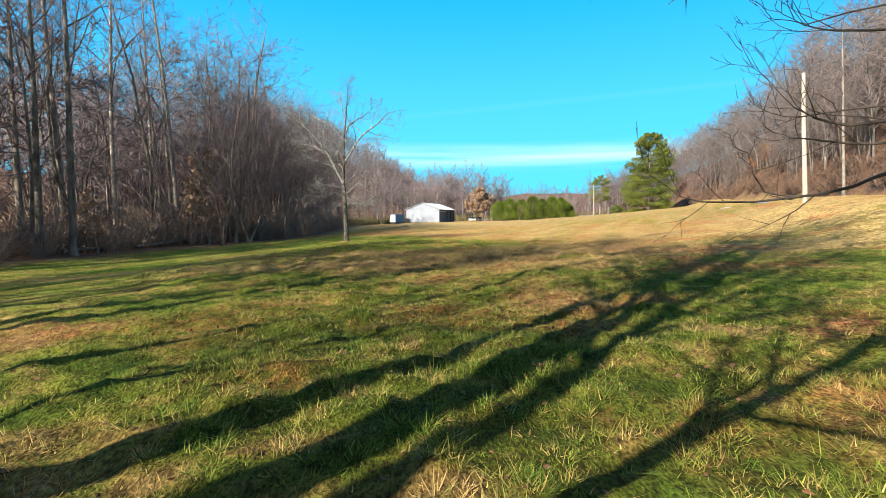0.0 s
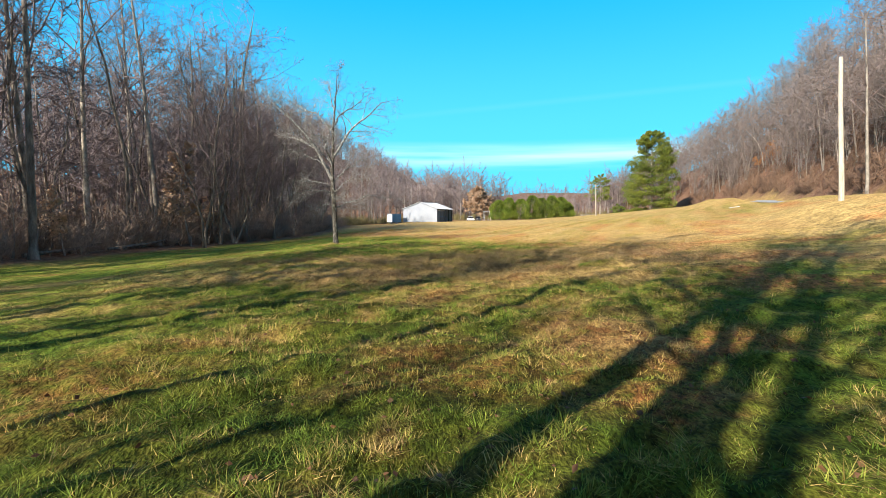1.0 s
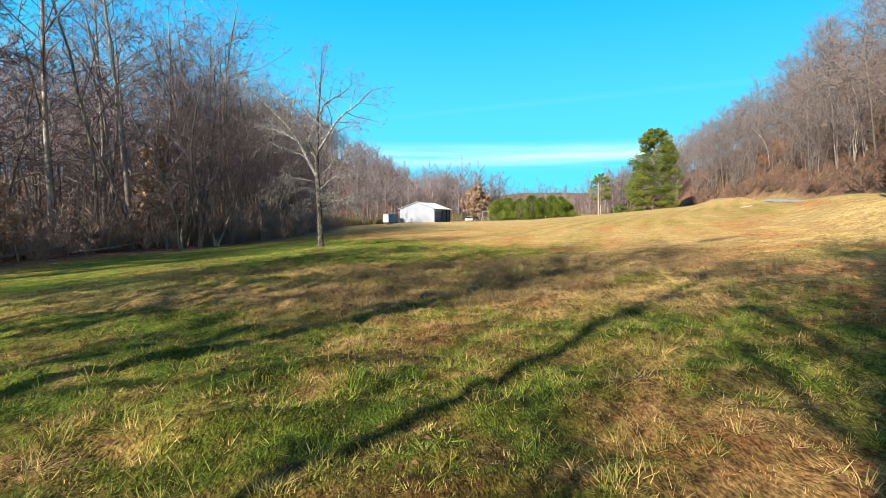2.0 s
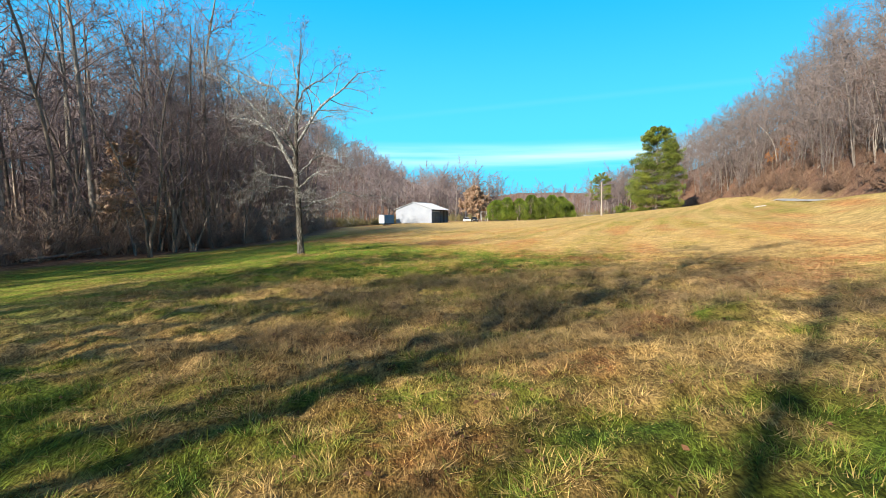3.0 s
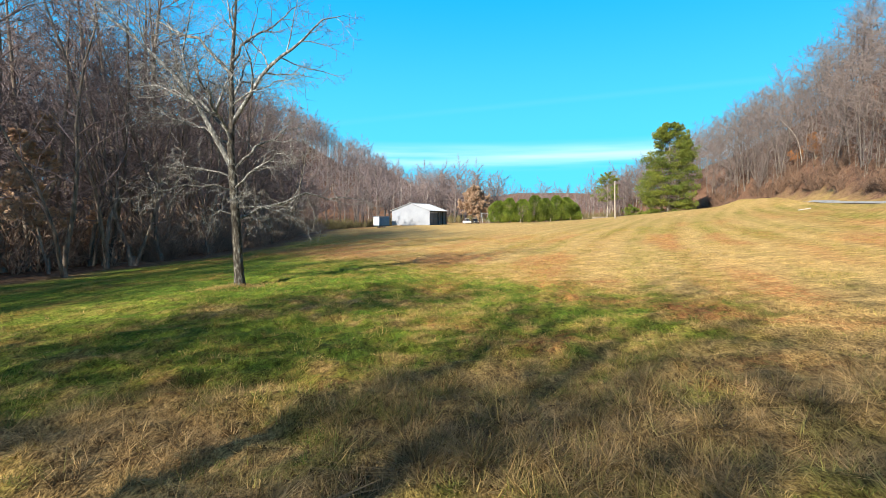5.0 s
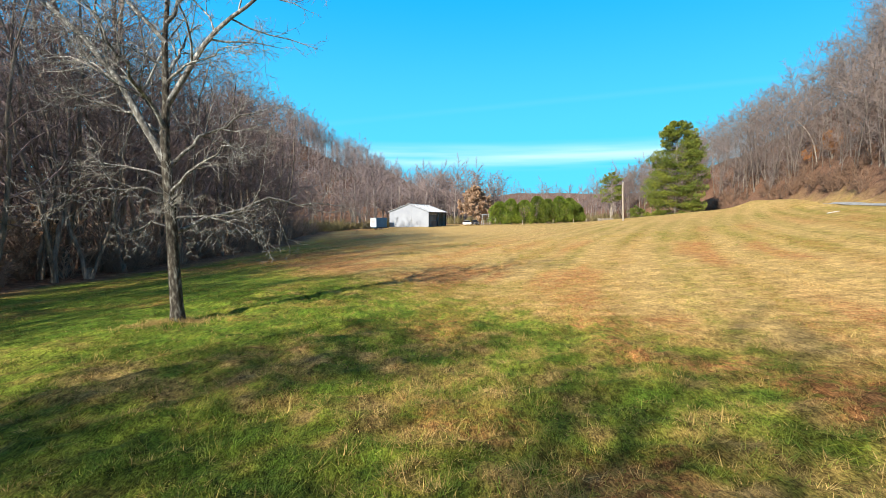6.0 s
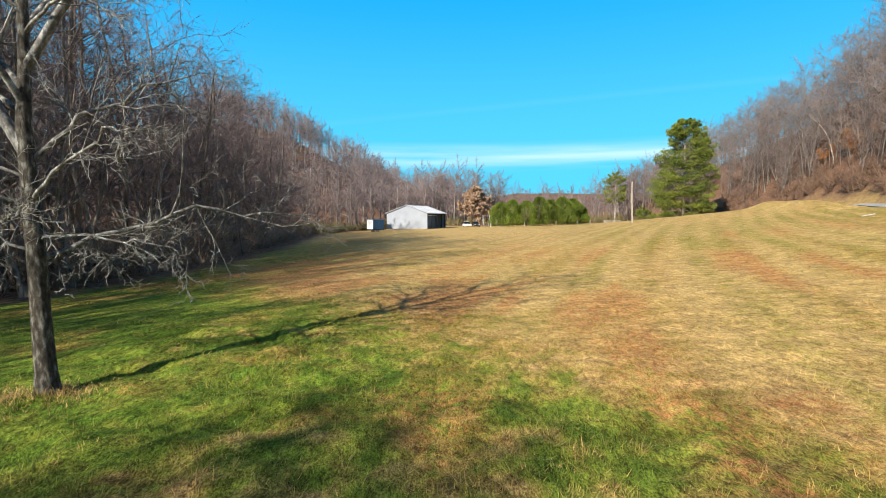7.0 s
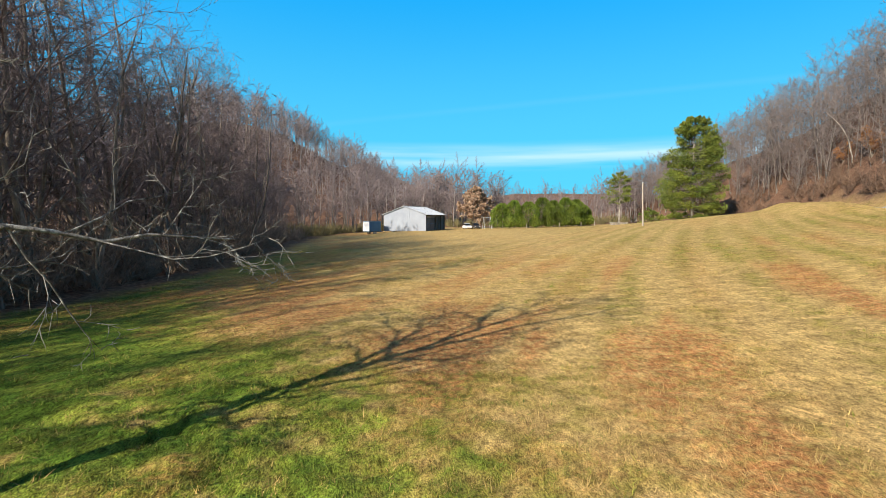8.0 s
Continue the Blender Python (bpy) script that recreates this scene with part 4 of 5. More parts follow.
# brush behind the trailer and along the foot of the far woods
spots = []
for i in range(120):
    y = rng.uniform(160, 205)
    spots.append((float(edge_x(y)) + rng.uniform(-9, 3.5), y, rng.uniform(0, 6.3), rng.uniform(0.7, 1.6), rng.randrange(3)))
for i in range(110):
    spots.append((rng.uniform(-4, 80), rng.uniform(206, 232), rng.uniform(0, 6.3), rng.uniform(0.7, 1.7), rng.randrange(3)))
scatter("far_brush", BANK_KITS, spots, [BRUSH_OLIVE, BRUSH_OLIVE], "olive-brown brush at the foot of the far woods", "brush")


# ---- evergreens ----
def needle_tree(name, seed, x, y, height, width, label, clear=0.1, ragged=1.0, mat=NEEDLE, tufts=34, whorls=26):
    """A pine: trunk, limbs in whorls, tufts of needle sprays."""
    r = random.Random(seed)
    ob = new(name)
    ob.location = (x, y, float(land(x, y)) - 0.1)
    tagged(ob, label, "tree")
    trunk, limbs, needles = Wood(), Wood(), Wood()
    trunk.tube([Vector((0, 0, -0.3)), Vector((0.1, 0, height * 0.3)), Vector((0, 0.1, height * 0.65)), Vector((0, 0, height * 0.97))], [height * 0.014, height * 0.011, height * 0.007, 0.04], 8)
    for w in range(whorls):
        u = (w + r.random()) / whorls
        z = height * (clear + (0.97 - clear) * u)
        reach = width * 0.5 * min(1, (u + 0.35) / 0.5) * (1 - u ** 3.2) ** 0.8 + 0.35
        for b in range(7):
            a = r.uniform(0, 6.3)
            ln = reach * r.uniform(0.62 + 0.2 * u, 1.05) * (1 if r.random() < 0.88 else 1.12 * ragged)
            way = Vector((math.cos(a), math.sin(a), -0.16 + 0.5 * u ** 1.5)).normalized()
            p0 = Vector((0, 0, z + r.gauss(0, 0.25)))
            pts = [p0, p0 + way * ln * 0.5, p0 + way * ln + Vector((0, 0, ln * 0.1))]
            limbs.tube(pts, [0.09, 0.05, 0.015], 4)
            cross = Vector((-way.y, way.x, 0))
            for t in range(tufts):
                f = 0.3 + 0.7 * math.sqrt(r.random())
                p = p0 + way * ln * f + cross * r.gauss(0, 0.16) * ln * (1.15 - 0.6 * f) + Vector((0, 0, r.gauss(0.04, .05) * ln + 0.1 * ln * f * f))
                d = (way * 0.8 + Vector((r.gauss(0, .45), r.gauss(0, .45), r.gauss(.3, .35)))).normalized()
                size = r.uniform(0.34, 0.62)
                for k in range(3):
                    needles.leaf(p, (d + Vector((r.gauss(0, .5), r.gauss(0, .5), r.gauss(0, .5)))).normalized(), size, r, 0.13)
    part("trunk", trunk.mesh("trunk", BARK_PALE), None, ob)
    part("branch_frame", limbs.mesh("branch_frame", BARK), None, ob)
    part("foliage", needles.mesh("foliage", mat), None, ob)
    return ob


needle_tree("pine_tree", 5, 68.2, 164, 27.8, 16.5, "tall dense green pine beside the bank", 0.04, 1.0, NEEDLE, 92, 36)
needle_tree("pine_tree", 6, 66, 208, 18.0, 8.5, "slender thin-crowned pine behind the field", 0.4, 1.2, NEEDLE, 30, 13)
needle_tree("pine_sapling", 7, 61, 172, 3.6, 6.5, "low young pine under the tall one", 0.02, 1.0, NEEDLE, 22, 8)


def cedar(seed, x, y, height, width):
    r = random.Random(seed)
    ob = new("cedar_tree")
    ob.location = (x, y, float(land(x, y)) - 0.1)
    tagged(ob, "dense rounded dark green cedar in a row", "tree", "row of cedars")
    trunk, spray = Wood(), Wood()
    trunk.tube([Vector((0, 0, -0.3)), Vector((0, 0, height * 0.5)), Vector((0, 0, height * 0.9))], [0.16, 0.1, 0.03], 6)
    lumps = [(r.uniform(0, 6.3), r.uniform(0.2, 1), r.uniform(0.1, 0.22)) for _ in range(7)]
    for i in range(6400):
        u = r.random() ** 0.85
        a = r.uniform(0, 6.3)
        prof = min(1.0, (u + 0.16) / 0.3) * (1 - max(0, u - 0.38) ** 1.7 / 0.52)
        bulge = 1 + sum(g * math.cos(min(3.14, abs((a - c + 3.14) % 6.28 - 3.14) * 1.6)) * math.exp(-((u - h0) / 0.2) ** 2) for c, h0, g in lumps)
        rr = width * 0.5 * max(0.05, prof) * bulge * (1 - 0.35 * r.random() ** 2)
        p = Vector((math.cos(a) * rr, math.sin(a) * rr, 0.25 + u * height * 0.97))
        d = Vector((math.cos(a) * 0.7 + r.gauss(0, .35), math.sin(a) * 0.7 + r.gauss(0, .35), 0.75 + r.gauss(0, .3))).normalized()
        spray.leaf(p, d, r.uniform(0.25, 0.55), r, 0.2)
    part("trunk", trunk.mesh("trunk", BARK), None, ob)
    part("foliage", spray.mesh("foliage", CEDAR), None, ob)
    return ob


for i, (x, y, hgt, wid) in enumerate(((21.0, 180, 6.9, 7.0), (24.6, 181, 7.7, 7.0), (29.0, 182.5, 7.3, 8.0), (33.2, 183.5, 8.5, 7.6), (37.2, 185, 7.6, 7.4), (41.2, 186.5, 8.4, 7.4), (44.8, 188, 7.8, 7.0), (47.6, 189, 6.0, 5.8))):
    cedar(900 + i, x, y, hgt * 1.04, wid * 1.16)
# bronze-leaved oak by the cedars
OAK_KIT = tree_meshes("oak", 403, 9.6, 0.2, OAK, BARK_PALE, TWIG_PALE, 0.02, 1, (0.46, 52, TAN_LEAF, "bleached bronze leaves"))
plant("oak_tree", OAK_KIT, 14.8, 192, 0, 1.08, "round oak keeping its bleached bronze leaves", "tree")


# ---- poles ----
def utility_pole(x, y, tall, lean):
    ob = new("utility_pole")
    ob.matrix_basis = pose(x, y, float(land(x, y)) - 0.3, 0, lean, 0)
    tagged(ob, "bare weathered wooden utility pole", "pole", "utility poles")
    w = Wood()
    n = 7
    w.tube([Vector((0.02 * math.sin(i), 0, (tall + 0.3) * i / n)) for i in range(n + 1)], [0.165 - 0.05 * i / n for i in range(n + 1)], 12, point=False)
    part("shaft", w.mesh("shaft", TIMBER), None, ob)
    cap = Wood()
    cap.tube([Vector((0.01, 0, tall + 0.28)), Vector((0.01, 0, tall + 0.32)), Vector((0.01, 0, tall + 0.36))], [0.12, 0.118, 0.02], 12)
    part("cap", cap.mesh("cap", CHROME), None, ob, "grey metal pole cap")
    return ob


utility_pole(26.0, 35.5, 9.1, -3.6)
utility_pole(37.9, 124, 7.7, -1.5)


# ---- barn ----
def barn():
    ob = new("barn")
    ob.matrix_basis = pose(-1.3, 168, float(land(-6, 172)) - 0.05, 0, 0, -19)
    tagged(ob, "white sheet-metal pole barn with an open side bay", "barn")
    W, L, E, A = 12.2, 17.0, 4.5, 6.7       # local x runs from -W to 0, y from 0 to L
    gable = [(-W, 0), (0, 0), (0, E), (-W / 2, A), (-W, E)]
    front = part("front_wall", prism(bmesh.new(), gable, 0, 0.12), WHITE_STEEL, ob)
    bm = bmesh.new()
    x = -W + 0.3
    while x < -0.1:
        top = E + (A - E) * (1 - abs(x + W / 2) / (W / 2)) - 0.12
        box(bm, x, x + 0.05, -0.025, 0.0, 0.05, top)
        x += 0.6
    part("rib", bm, WHITE_STEEL, front)
    part("rear_wall", prism(bmesh.new(), gable, L - 0.12, L), WHITE_STEEL, ob)
    part("side_wall", box(bmesh.new(), -W, -W + 0.12, 0.12, L - 0.12, 0, E), WHITE_STEEL, ob)
    for y0, y1 in ((0.12, 0.7), (L * 0.52, L * 0.56)):
        part("side_panel", box(bmesh.new(), -0.12, 0, y0, y1, 0, E - 0.05), DARK_STEEL, ob)
    for y0 in (0.75, 4.9):
        d = part("sliding_door", box(bmesh.new(), -0.5, -0.42, y0, y0 + 4.0, 0.1, E - 0.5, 0.01), DARK_STEEL, ob, "dark blue-grey sliding door")
        part("door_rail", box(bmesh.new(), -0.42, -0.36, y0, y0 + 4.0, E - 0.75, E - 0.55), CHROME, d)
        part("door_brace", box(bmesh.new(), -0.42, -0.38, y0, y0 + 4.0, 1.9, 2.05), BLUE_STEEL, d)
    for y0 in (9.6, 13.0, L - 0.35):
        part("post", box(bmesh.new(), -0.3, -0.02, y0, y0 + 0.28, 0, E - 0.05, 0.02), DARK_TIMBER, ob, "dark timber post")
    part("eave_beam", box(bmesh.new(), -0.26, -0.04, 0.12, L - 0.12, E - 0.42, E - 0.08), DARK_TIMBER, ob, "dark timber eave beam")
    for side in (-1, 1):
        bm = bmesh.new()
        ex, mx = (-W - 0.45, -W / 2) if side < 0 else (0.45, -W / 2)
        drop = (A - E) / (W / 2) * 0.45
        outline = [(ex, E - drop + 0.04), (mx, A + 0.04), (mx, A + 0.12), (ex, E - drop + 0.12)]
        prism(bm, outline, -0.4, L + 0.4)
        slab = part("roof_sheet", bm, ROOF_STEEL, ob)
        bm = bmesh.new()
        for k in range(29):
            y0 = -0.35 + k * 0.6
            a = [(ex, E - drop + 0.12), (mx, A + 0.12), (mx, A + 0.16), (ex, E - drop + 0.16)]
            prism(bm, a, y0, y0 + 0.05)
        part("roof_rib", bm, ROOF_STEEL, slab)
    part("ridge_cap", box(bmesh.new(), -W / 2 - 0.22, -W / 2 + 0.22, -0.42, L + 0.42, A + 0.13, A + 0.2, 0.02), ROOF_STEEL, ob)
    return ob


barn()


def wheel(parent, x, y, z, r, wide):
    t = Wood()
    t.tube([Vector((x - wide / 2, y, z)), Vector((x - wide * 0.4, y, z)), Vector((x + wide * 0.4, y, z)), Vector((x + wide / 2, y, z))], [r * 0.86, r, r, r * 0.86], 18, point=False)
    w = part("wheel", t.mesh("wheel", RUBBER), None, parent)
    k = Wood()
    k.tube([Vector((x - wide * 0.52, y, z)), Vector((x - wide * 0.5, y, z)), Vector((x + wide * 0.5, y, z)), Vector((x + wide * 0.52, y, z))], [0.02, r * 0.6, r * 0.6, 0.02], 14, point=False)
    part("rim", k.mesh("rim", CHROME), None, w, "pale metal rim")


def box_trailer():
    ob = new("box_trailer")
    ob.matrix_basis = pose(-16.9, 166.2, float(land(-16.5, 166)), 0, 0, -34)
    tagged(ob, "small white and blue box trailer parked by the barn", "trailer")
    body = part("body", box(bmesh.new(), -1.15, 1.15, 0, 4.6, 0.75, 3.4, 0.05), BLUE_STEEL, ob, "blue sheet-metal body")
    part("rear_door", box(bmesh.new(), -1.08, 1.08, -0.05, -0.003, 0.85, 3.3, 0.01), CAR_WHITE, ob, "white rear door")
    part("roof_cap", box(bmesh.new(), -1.18, 1.18, -0.04, 4.64, 3.4, 3.48, 0.02), WHITE_STEEL, ob)
    part("chassis", box(bmesh.new(), -0.9, 0.9, 0.1, 5.8, 0.55, 0.745, 0.02), DARK_STEEL, ob)
    for x in (-0.95, 0.95):
        for y in (1.9, 2.7):
            wheel(ob, x, y, 0.36, 0.36, 0.22)
    part("jack", box(bmesh.new(), -0.05, 0.05, 5.6, 5.7, 0.0, 0.6), DARK_STEEL, ob)
    return ob


box_trailer()


def car(x, y, turn, paint, label):
    ob = new("car")
    ob.matrix_basis = pose(x, y, float(land(x, y)), 0, 0, turn)
    tagged(ob, label, "car", "cars parked by the barn")
    side = [(-2.2, 0.45), (-2.25, 0.85), (-1.9, 1.0), (-1.0, 1.05), (1.9, 1.05), (2.2, 0.95), (2.25, 0.5), (2.0, 0.3), (-2.0, 0.3)]
    bm = prism(bmesh.new(), side, -0.88, 0.88)
    bmesh.ops.bevel(bm, geom=list(bm.edges), offset=0.07, segments=2, affect="EDGES")
    bmesh.ops.rotate(bm, verts=bm.verts, matrix=Matrix.Rotation(radians(90), 3, "Z"))
    part("body", bm, paint, ob)
    cab = [(-1.0, 1.04), (-0.35, 1.62), (1.4, 1.66), (2.0, 1.04)]
    bm = prism(bmesh.new(), cab, -0.76, 0.76)
    bmesh.ops.bevel(bm, geom=list(bm.edges), offset=0.08, segments=2, affect="EDGES")
    bmesh.ops.rotate(bm, verts=bm.verts, matrix=Matrix.Rotation(radians(90), 3, "Z"))
    cabin = part("cabin", bm, CAR_GLASS, ob, "dark tinted windows")
    part("roof", box(bmesh.new(), -0.7, 0.7, -0.25, 1.3, 1.63, 1.7, 0.03), paint, cabin)
    for wx in (-0.8, 0.8):
        for wy in (-1.4, 1.4):
            wheel(ob, wx, wy, 0.33, 0.33, 0.22)
    for lx in (-0.65, 0.65):
        part("headlight", box(bmesh.new(), lx - 0.17, lx + 0.17, -2.27, -2.18, 0.68, 0.84, 0.02), CHROME, ob, "clear headlight")
        part("tail_light", box(bmesh.new(), lx - 0.12, lx + 0.12, 2.18, 2.27, 0.7, 0.95, 0.02), LAMP_RED, ob, "red tail light")
    return ob


car(10.9, 184, 12, CAR_WHITE, "white car parked on grass near the oak")
car(13.6, 185, 8, CAR_DARK, "dark car parked beside the white one")

# low fence posts by the cedars
for x, y in ((17.4, 176.5), (27.5, 177.5), (37.5, 179.5), (44.5, 181.5), (49, 183)):
    ob = new("fence_post")
    ob.location = (x, y, float(land(x, y)) - 0.2)
    tagged(ob, "short pale wooden fence post in the grass", "post", "fence posts by the cedars")
    part("shaft", box(bmesh.new(), -0.07, 0.07, -0.07, 0.07, 0, 1.5, 0.015), TIMBER, ob)

# white A-frame swing stand under the oak
swing = new("swing_stand")
swing.matrix_basis = pose(16.4, 180, float(land(16.4, 180)) - 0.05, 0, 0, 20)
tagged(swing, "galvanised A-frame swing stand under the oak", "swing stand")
for sx in (-1.1, 1.1):
    for sy in (-0.8, 0.8):
        w = Wood()
        w.tube([Vector((sx, sy, 0)), Vector((sx, sy * 0.5, 1.7)), Vector((sx, 0, 3.4))], [0.05, 0.05, 0.05], 8, point=False)
        part("leg", w.mesh("leg", CHROME), None, swing)
w = Wood()
w.tube([Vector((-1.4, 0, 3.4)), Vector((0, 0, 3.4)), Vector((1.4, 0, 3.4))], [0.07, 0.07, 0.07], 8, point=False)
part("crossbar", w.mesh("crossbar", CHROME), None, swing)
for sx in (-0.3, 0.3):
    w = Wood()
    w.tube([Vector((sx, 0, 3.38)), Vector((sx, 0.01, 2.0)), Vector((sx, 0, 0.62))], [0.012, 0.012, 0.012], 5, point=False)
    part("chain", w.mesh("chain", CHROME), None, swing)
part("seat", box(bmesh.new(), -0.36, 0.36, -0.12, 0.12, 0.58, 0.62, 0.01), TIMBER, swing)

# low stack of sawn boards at the field's end
stack = new("lumber_stack")
stack.matrix_basis = pose(43.6, 150, float(land(43.6, 150)) - 0.02, 0, 0, 8)
tagged(stack, "low stack of grey sawn boards at the field edge", "lumber")
for layer in range(4):
    for k in range(4):
        s = 0.04 * ((layer * 7 + k * 3) % 5 - 2)
        part("board", box(bmesh.new(), -1.9 + s, 1.9 + s, -0.6 + k * 0.31, -0.32 + k * 0.31, 0.06 + layer * 0.17, 0.17 + layer * 0.17, 0.012), TIMBER, stack)
    for bx in (-1.3, 0, 1.3):
        part("bearer", box(bmesh.new(), bx - 0.05, bx + 0.05, -0.62, 0.62, layer * 0.17, 0.06 + layer * 0.17), DARK_TIMBER, stack)

# white pipe on the slope below the lane
ob = new("drain_pipe")
ob.matrix_basis = look((48.0, 85.5, float(land(48.0, 85.5)) + 0.07), (52.0, 87.2, float(land(52.0, 87.2)) + 0.07))
tagged(ob, "white plastic drain pipe lying on the grass slope", "pipe")
w = Wood()
w.tube([Vector((0, 0, -0.0)), Vector((0, 0, -1.3)), Vector((0, 0, -2.6))], [0.05, 0.05, 0.05], 14, point=False)
part("tube", w.mesh("tube", CAR_WHITE), None, ob)
w = Wood()
w.tube([Vector((0, 0, -1.4)), Vector((0, 0, -1.45)), Vector((0, 0, -1.6)), Vector((0, 0, -1.65))], [0.05, 0.065, 0.065, 0.05], 14, point=False)
part("coupling", w.mesh("coupling", CAR_WHITE), None, ob)

# fallen trunks in the brush at the wood's edge
for x, y, turn, ln, r, tilt in ((-29.4, 47, 70, 6, 0.14, 6), (-27.6, 55, 115, 5, 0.10, 9), (-31.0, 40, 80, 7, 0.16, 5), (-30.2, 43.5, 130, 5, 0.09, 12)):
    ob = new("fallen_log")
    ob.matrix_basis = pose(x, y, float(land(x, y)) + 0.15, 0, -tilt, turn)
    tagged(ob, "grey fallen trunk lying in brush", "log", "fallen logs")
    w = Wood()
    w.tube([Vector((i * ln / 5, 0.1 * math.sin(i * 1.7), 0.06 * math.cos(i))) for i in range(6)], [r * (1 - 0.1 * i) for i in range(6)], 8, point=False)
    part("stem", w.mesh("stem", BARK), None, ob)

# ---- grass ----
def blades(name, xs, ys, tall, wide, seed, label):
    g = np.random.RandomState(seed)
    n = len(xs)
    tuft = (vnoise(xs / 0.24, ys / 0.24, 91) - 0.5) * 0.55
    zs = land(xs, ys) - 0.01
    a = g.uniform(0, 2 * math.pi, n)
    bend, ba = g.uniform(0.3, 1.7, n) * tall, g.uniform(0, 2 * math.pi, n)
    px, py = np.cos(a) * wide / 2, np.sin(a) * wide / 2
    bx, by = np.cos(ba) * bend, np.sin(ba) * bend
    base = np.stack([xs, ys, zs], 1)
    side = np.stack([px, py, np.zeros(n)], 1)
    mid = base + np.stack([bx * 0.3, by * 0.3, tall * 0.6], 1)
    tip = base + np.stack([bx, by, tall * np.clip(1.15 - 0.5 * bend / tall, 0.2, 1)], 1)
    v = np.stack([base - side, base + side, mid + side * 0.7, mid - side * 0.7, tip], 1).reshape(-1, 3)
    o = (np.arange(n) * 5)[:, None]
    f = np.concatenate([o + np.array([[0, 1, 2]]), o + np.array([[0, 2, 3]]), o + np.array([[3, 2, 4]])])
    dry = np.repeat(np.clip(dryness(xs, ys) + tuft + g.normal(0, 0.16, n), 0, 1), 5)
    rust = np.repeat(rustiness(xs, ys) * g.uniform(0.3, 1, n), 5)
    ob = new(name, mesh_of(name, v, f, GRASS, attrs={"dry": dry, "rust": rust, "sedge": np.repeat(sedge(xs, ys) * g.uniform(0.5, 1, n), 5)}))
    return tagged(ob, label, "grass", kind="stuff")


g = np.random.RandomState(3)


def tussocks(name, cx, cy, count, tall, spread, wide, seed, label):
    """Tufts of blades that lean outwards from one root; each tuft has a colour and a height of its own."""
    r = np.random.RandomState(seed)
    m = len(cx)
    own = r.normal(0, 0.22, m)
    dry_c = np.clip(dryness(cx, cy) + own, 0, 1)
    lay, keen = r.uniform(0, 2 * math.pi, m), r.uniform(0.0, 0.9, m) + 0.9 * dry_c      # dry tufts lie flatter
    rust_c, dead_c = rustiness(cx, cy) * r.uniform(0.2, 1, m), sedge(cx, cy) * r.uniform(0.5, 1, m)
    k = np.repeat(np.arange(m), count)
    n = len(k)
    a = r.uniform(0, 2 * math.pi, n)
    d = np.sqrt(r.random_sample(n)) * spread[k]
    xs, ys = cx[k] + np.cos(a) * d, cy[k] + np.sin(a) * d
    zs = land(xs, ys) - 0.012
    h = tall[k] * r.uniform(0.55, 1.3, n) * (1.1 - 0.5 * d / spread[k])
    out = h * r.uniform(0.25, 1.35, n)
    vx = np.cos(a) * out + np.cos(lay[k]) * keen[k] * h + r.normal(0, 0.25, n) * h
    vy = np.sin(a) * out + np.sin(lay[k]) * keen[k] * h + r.normal(0, 0.25, n) * h
    lean = np.hypot(vx, vy) / h
    up = h * np.clip(1.1 - 0.42 * lean, 0.16, 1)
    t = r.uniform(0, 2 * math.pi, n)
    w = wide[k] * r.uniform(0.6, 1.3, n) / 2
    base = np.stack([xs, ys, zs], 1)
    side = np.stack([np.cos(t) * w, np.sin(t) * w, np.zeros(n)], 1)
    tip = base + np.stack([vx, vy, up], 1)
    v = np.stack([base - side, base + side, tip], 1).reshape(-1, 3)
    f = (np.arange(n) * 3)[:, None] + np.array([[0, 1, 2]])
    dry = np.clip(dry_c[k] + r.normal(0, 0.09, n), 0, 1)
    ob = new(name, mesh_of(name, v, f, GRASS, attrs={"dry": np.repeat(dry, 3), "rust": np.repeat(rust_c[k], 3), "sedge": np.repeat(dead_c[k], 3)}))
    return tagged(ob, label, "grass", kind="stuff")


def sown(n, near, far, half, grow):
    """Roots strewn over the strip that the walk passes, thicker towards its middle."""
    y0 = near + (far - near) * g.random_sample(n)
    x0 = g.normal(0, 1, n) * (half + grow * y0)
    c0 = fbm(x0 / 0.34, y0 / 0.34, 71, 3)
    ok = (c0 + g.uniform(-0.25, 0.25, n) > 0.40) & (np.hypot(x0 + 8.2, y0 - 41.8) > 0.25) & (litter(x0, y0) < 0.5)
    return x0[ok], y0[ok], c0[ok]


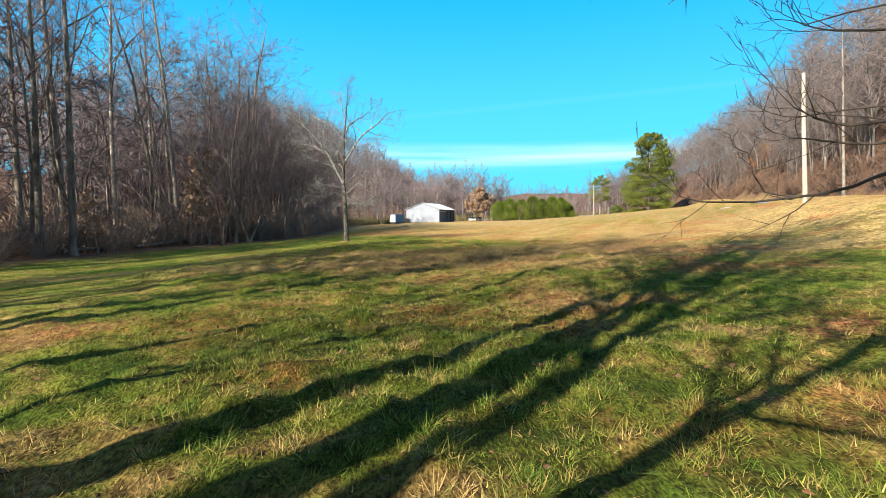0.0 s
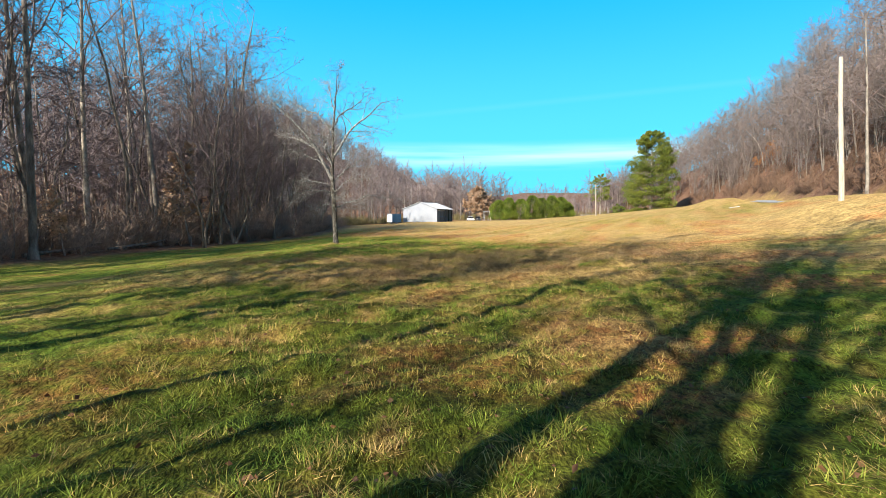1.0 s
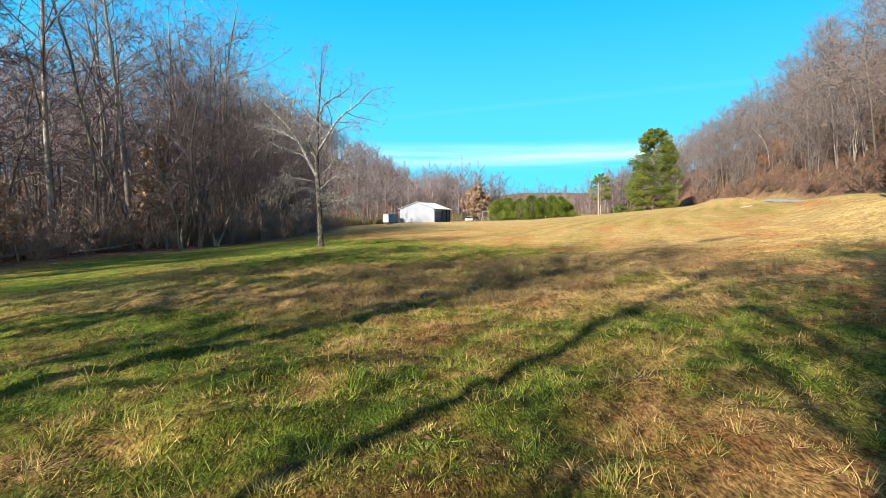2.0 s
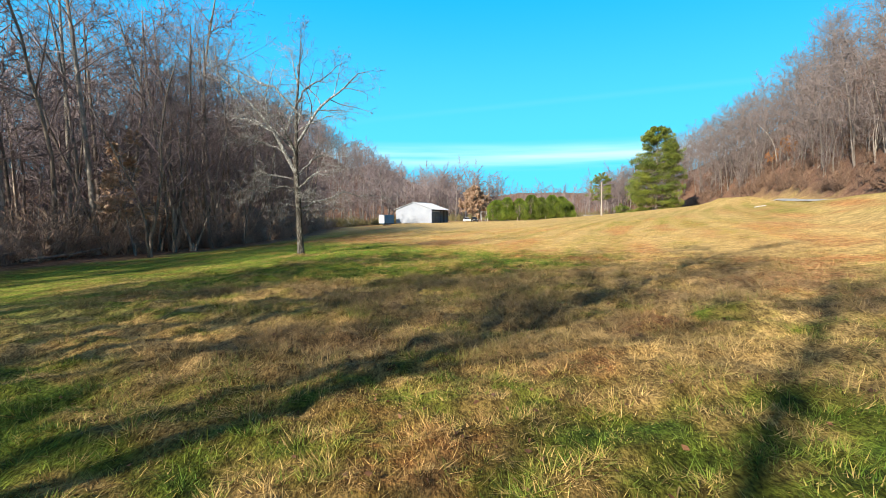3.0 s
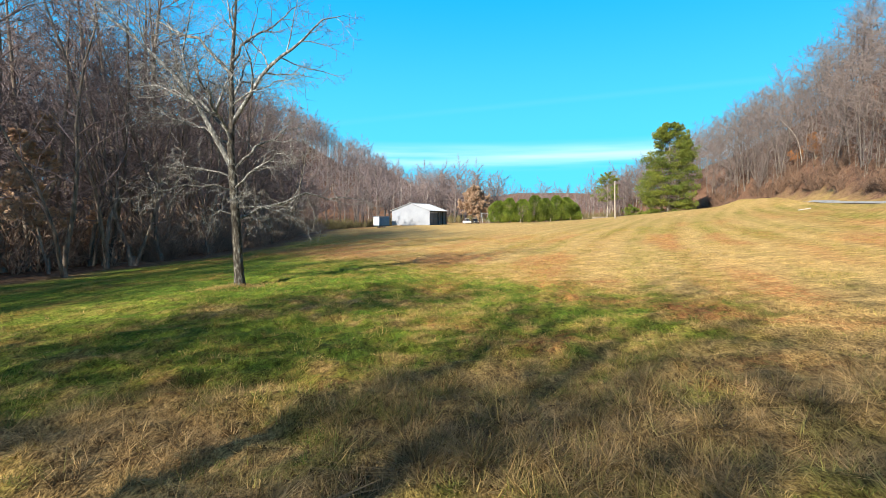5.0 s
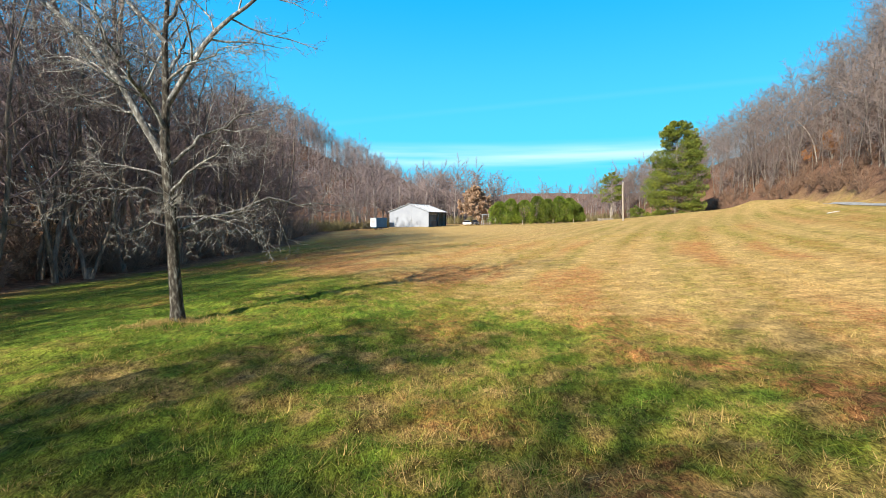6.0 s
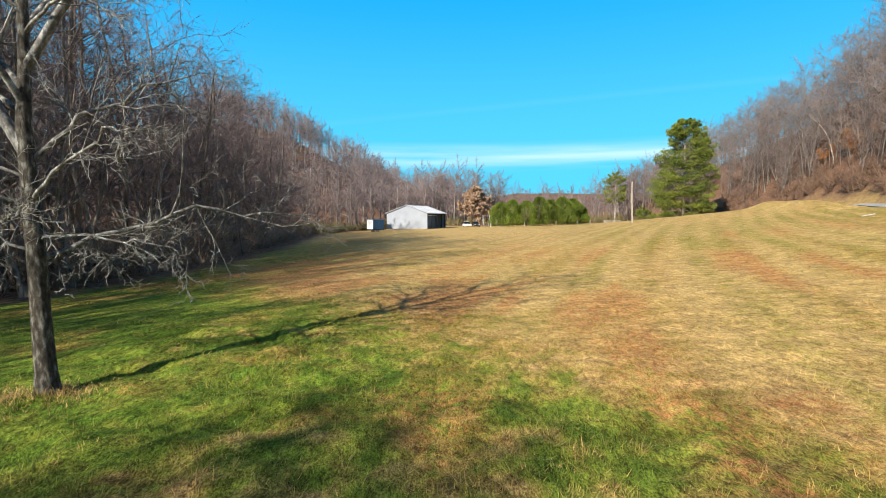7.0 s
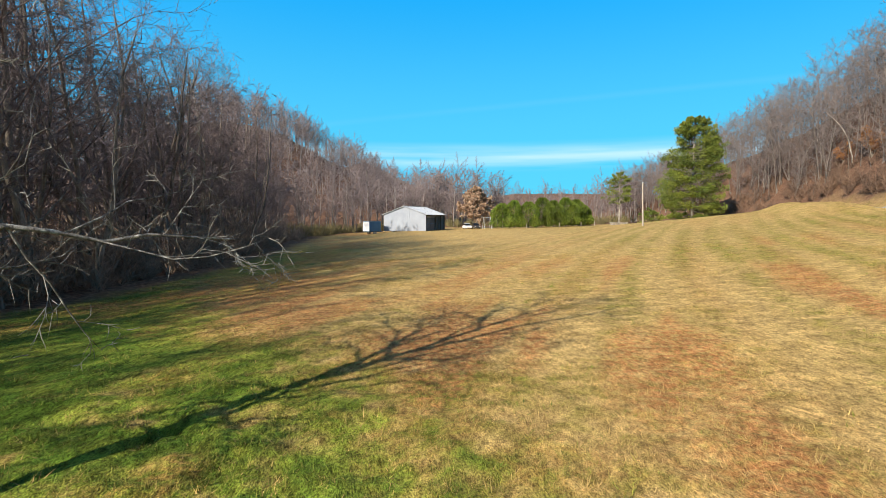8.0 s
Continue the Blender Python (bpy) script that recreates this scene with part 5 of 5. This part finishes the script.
xs, ys, clump = sown(50000, 2.4, 50, 4.4, 0.03)
dead = sedge(xs, ys)
hgt = (0.06 + 0.12 * smooth(0.40, 0.72, clump)) * g.uniform(0.7, 1.35, len(xs)) * (1 + 1.5 * dead) * (1 - 0.25 * smooth(34, 46, ys + xs))
tussocks("meadow_grass", xs, ys, 15, hgt, 0.05 + 0.10 * g.random_sample(len(xs)), np.full(len(xs), 0.0105), 5, "rough uncut meadow grass, green and straw-coloured, in tufts")
xs, ys, clump = sown(8000, 2.4, 46, 3.4, 0.03)
blades("tall_grass", xs, ys, (0.12 + 0.20 * smooth(0.42, 0.75, clump)) * g.uniform(0.5, 1.4, len(xs)) * (1 + 0.5 * sedge(xs, ys)), np.full(len(xs), 0.0055), 6, "longer bent grass blades in loose tufts")
n = 76000
ys = 14 + 68 * g.random_sample(n)
xs = g.uniform(-1, 1, n) * (9 + 0.26 * ys) + 0.05 * ys
clump = fbm(xs / 0.9, ys / 0.9, 83, 2)
keep = (clump + g.uniform(-0.15, 0.15, n) > 0.46) & (litter(xs, ys) < 0.5) & ~((np.hypot(xs + 8.2, ys - 41.8)) < 0.3)
xs, ys, clump = xs[keep], ys[keep], clump[keep]
hgt = (0.08 + 0.13 * smooth(0.46, 0.8, clump)) * g.uniform(0.6, 1.4, len(xs)) * (1 + 0.8 * sedge(xs, ys))
tussocks("rough_grass", xs, ys, 6, hgt, 0.12 + 0.16 * g.random_sample(len(xs)), 0.008 + 0.0002 * ys, 9, "tufted rough grass across the hayfield")

# straw left standing round the lone tree, where no mower reaches
a = g.uniform(0, 2 * math.pi, 1500)
r = 0.3 + np.abs(g.normal(0, 0.55, 1500))
xs, ys = -8.45 + 1.5 * r * np.cos(a), 41.7 + 0.8 * r * np.sin(a)
n = len(xs)
straw = blades("straw_tuft", xs, ys, g.uniform(0.07, 0.26, n) * np.exp(-0.5 * (r - 0.3)), np.full(n, 0.012), 14, "long straw-coloured grass round the foot of the walnut")
straw.data.attributes["dry"].data.foreach_set("value", np.full(n * 5, 0.75, np.float32))

# fallen leaves in the grass
lr = random.Random(31)
leaves = Wood()
for i in range(1100):
    x, y = lr.gauss(1.0, 4.0), 2.5 + 22 * lr.random() ** 1.4
    p = Vector((x, y, float(land(x, y)) + lr.uniform(0.01, 0.05)))
    leaves.leaf(p, Vector((lr.gauss(0, 1), lr.gauss(0, 1), lr.gauss(0, 0.2))).normalized(), lr.uniform(0.045, 0.095), lr, 0.34)
ob = new("fallen_leaves", leaves.mesh("fallen_leaves", DEAD_LEAF))
tagged(ob, "curled brown leaves scattered in the grass", "leaves", kind="stuff")
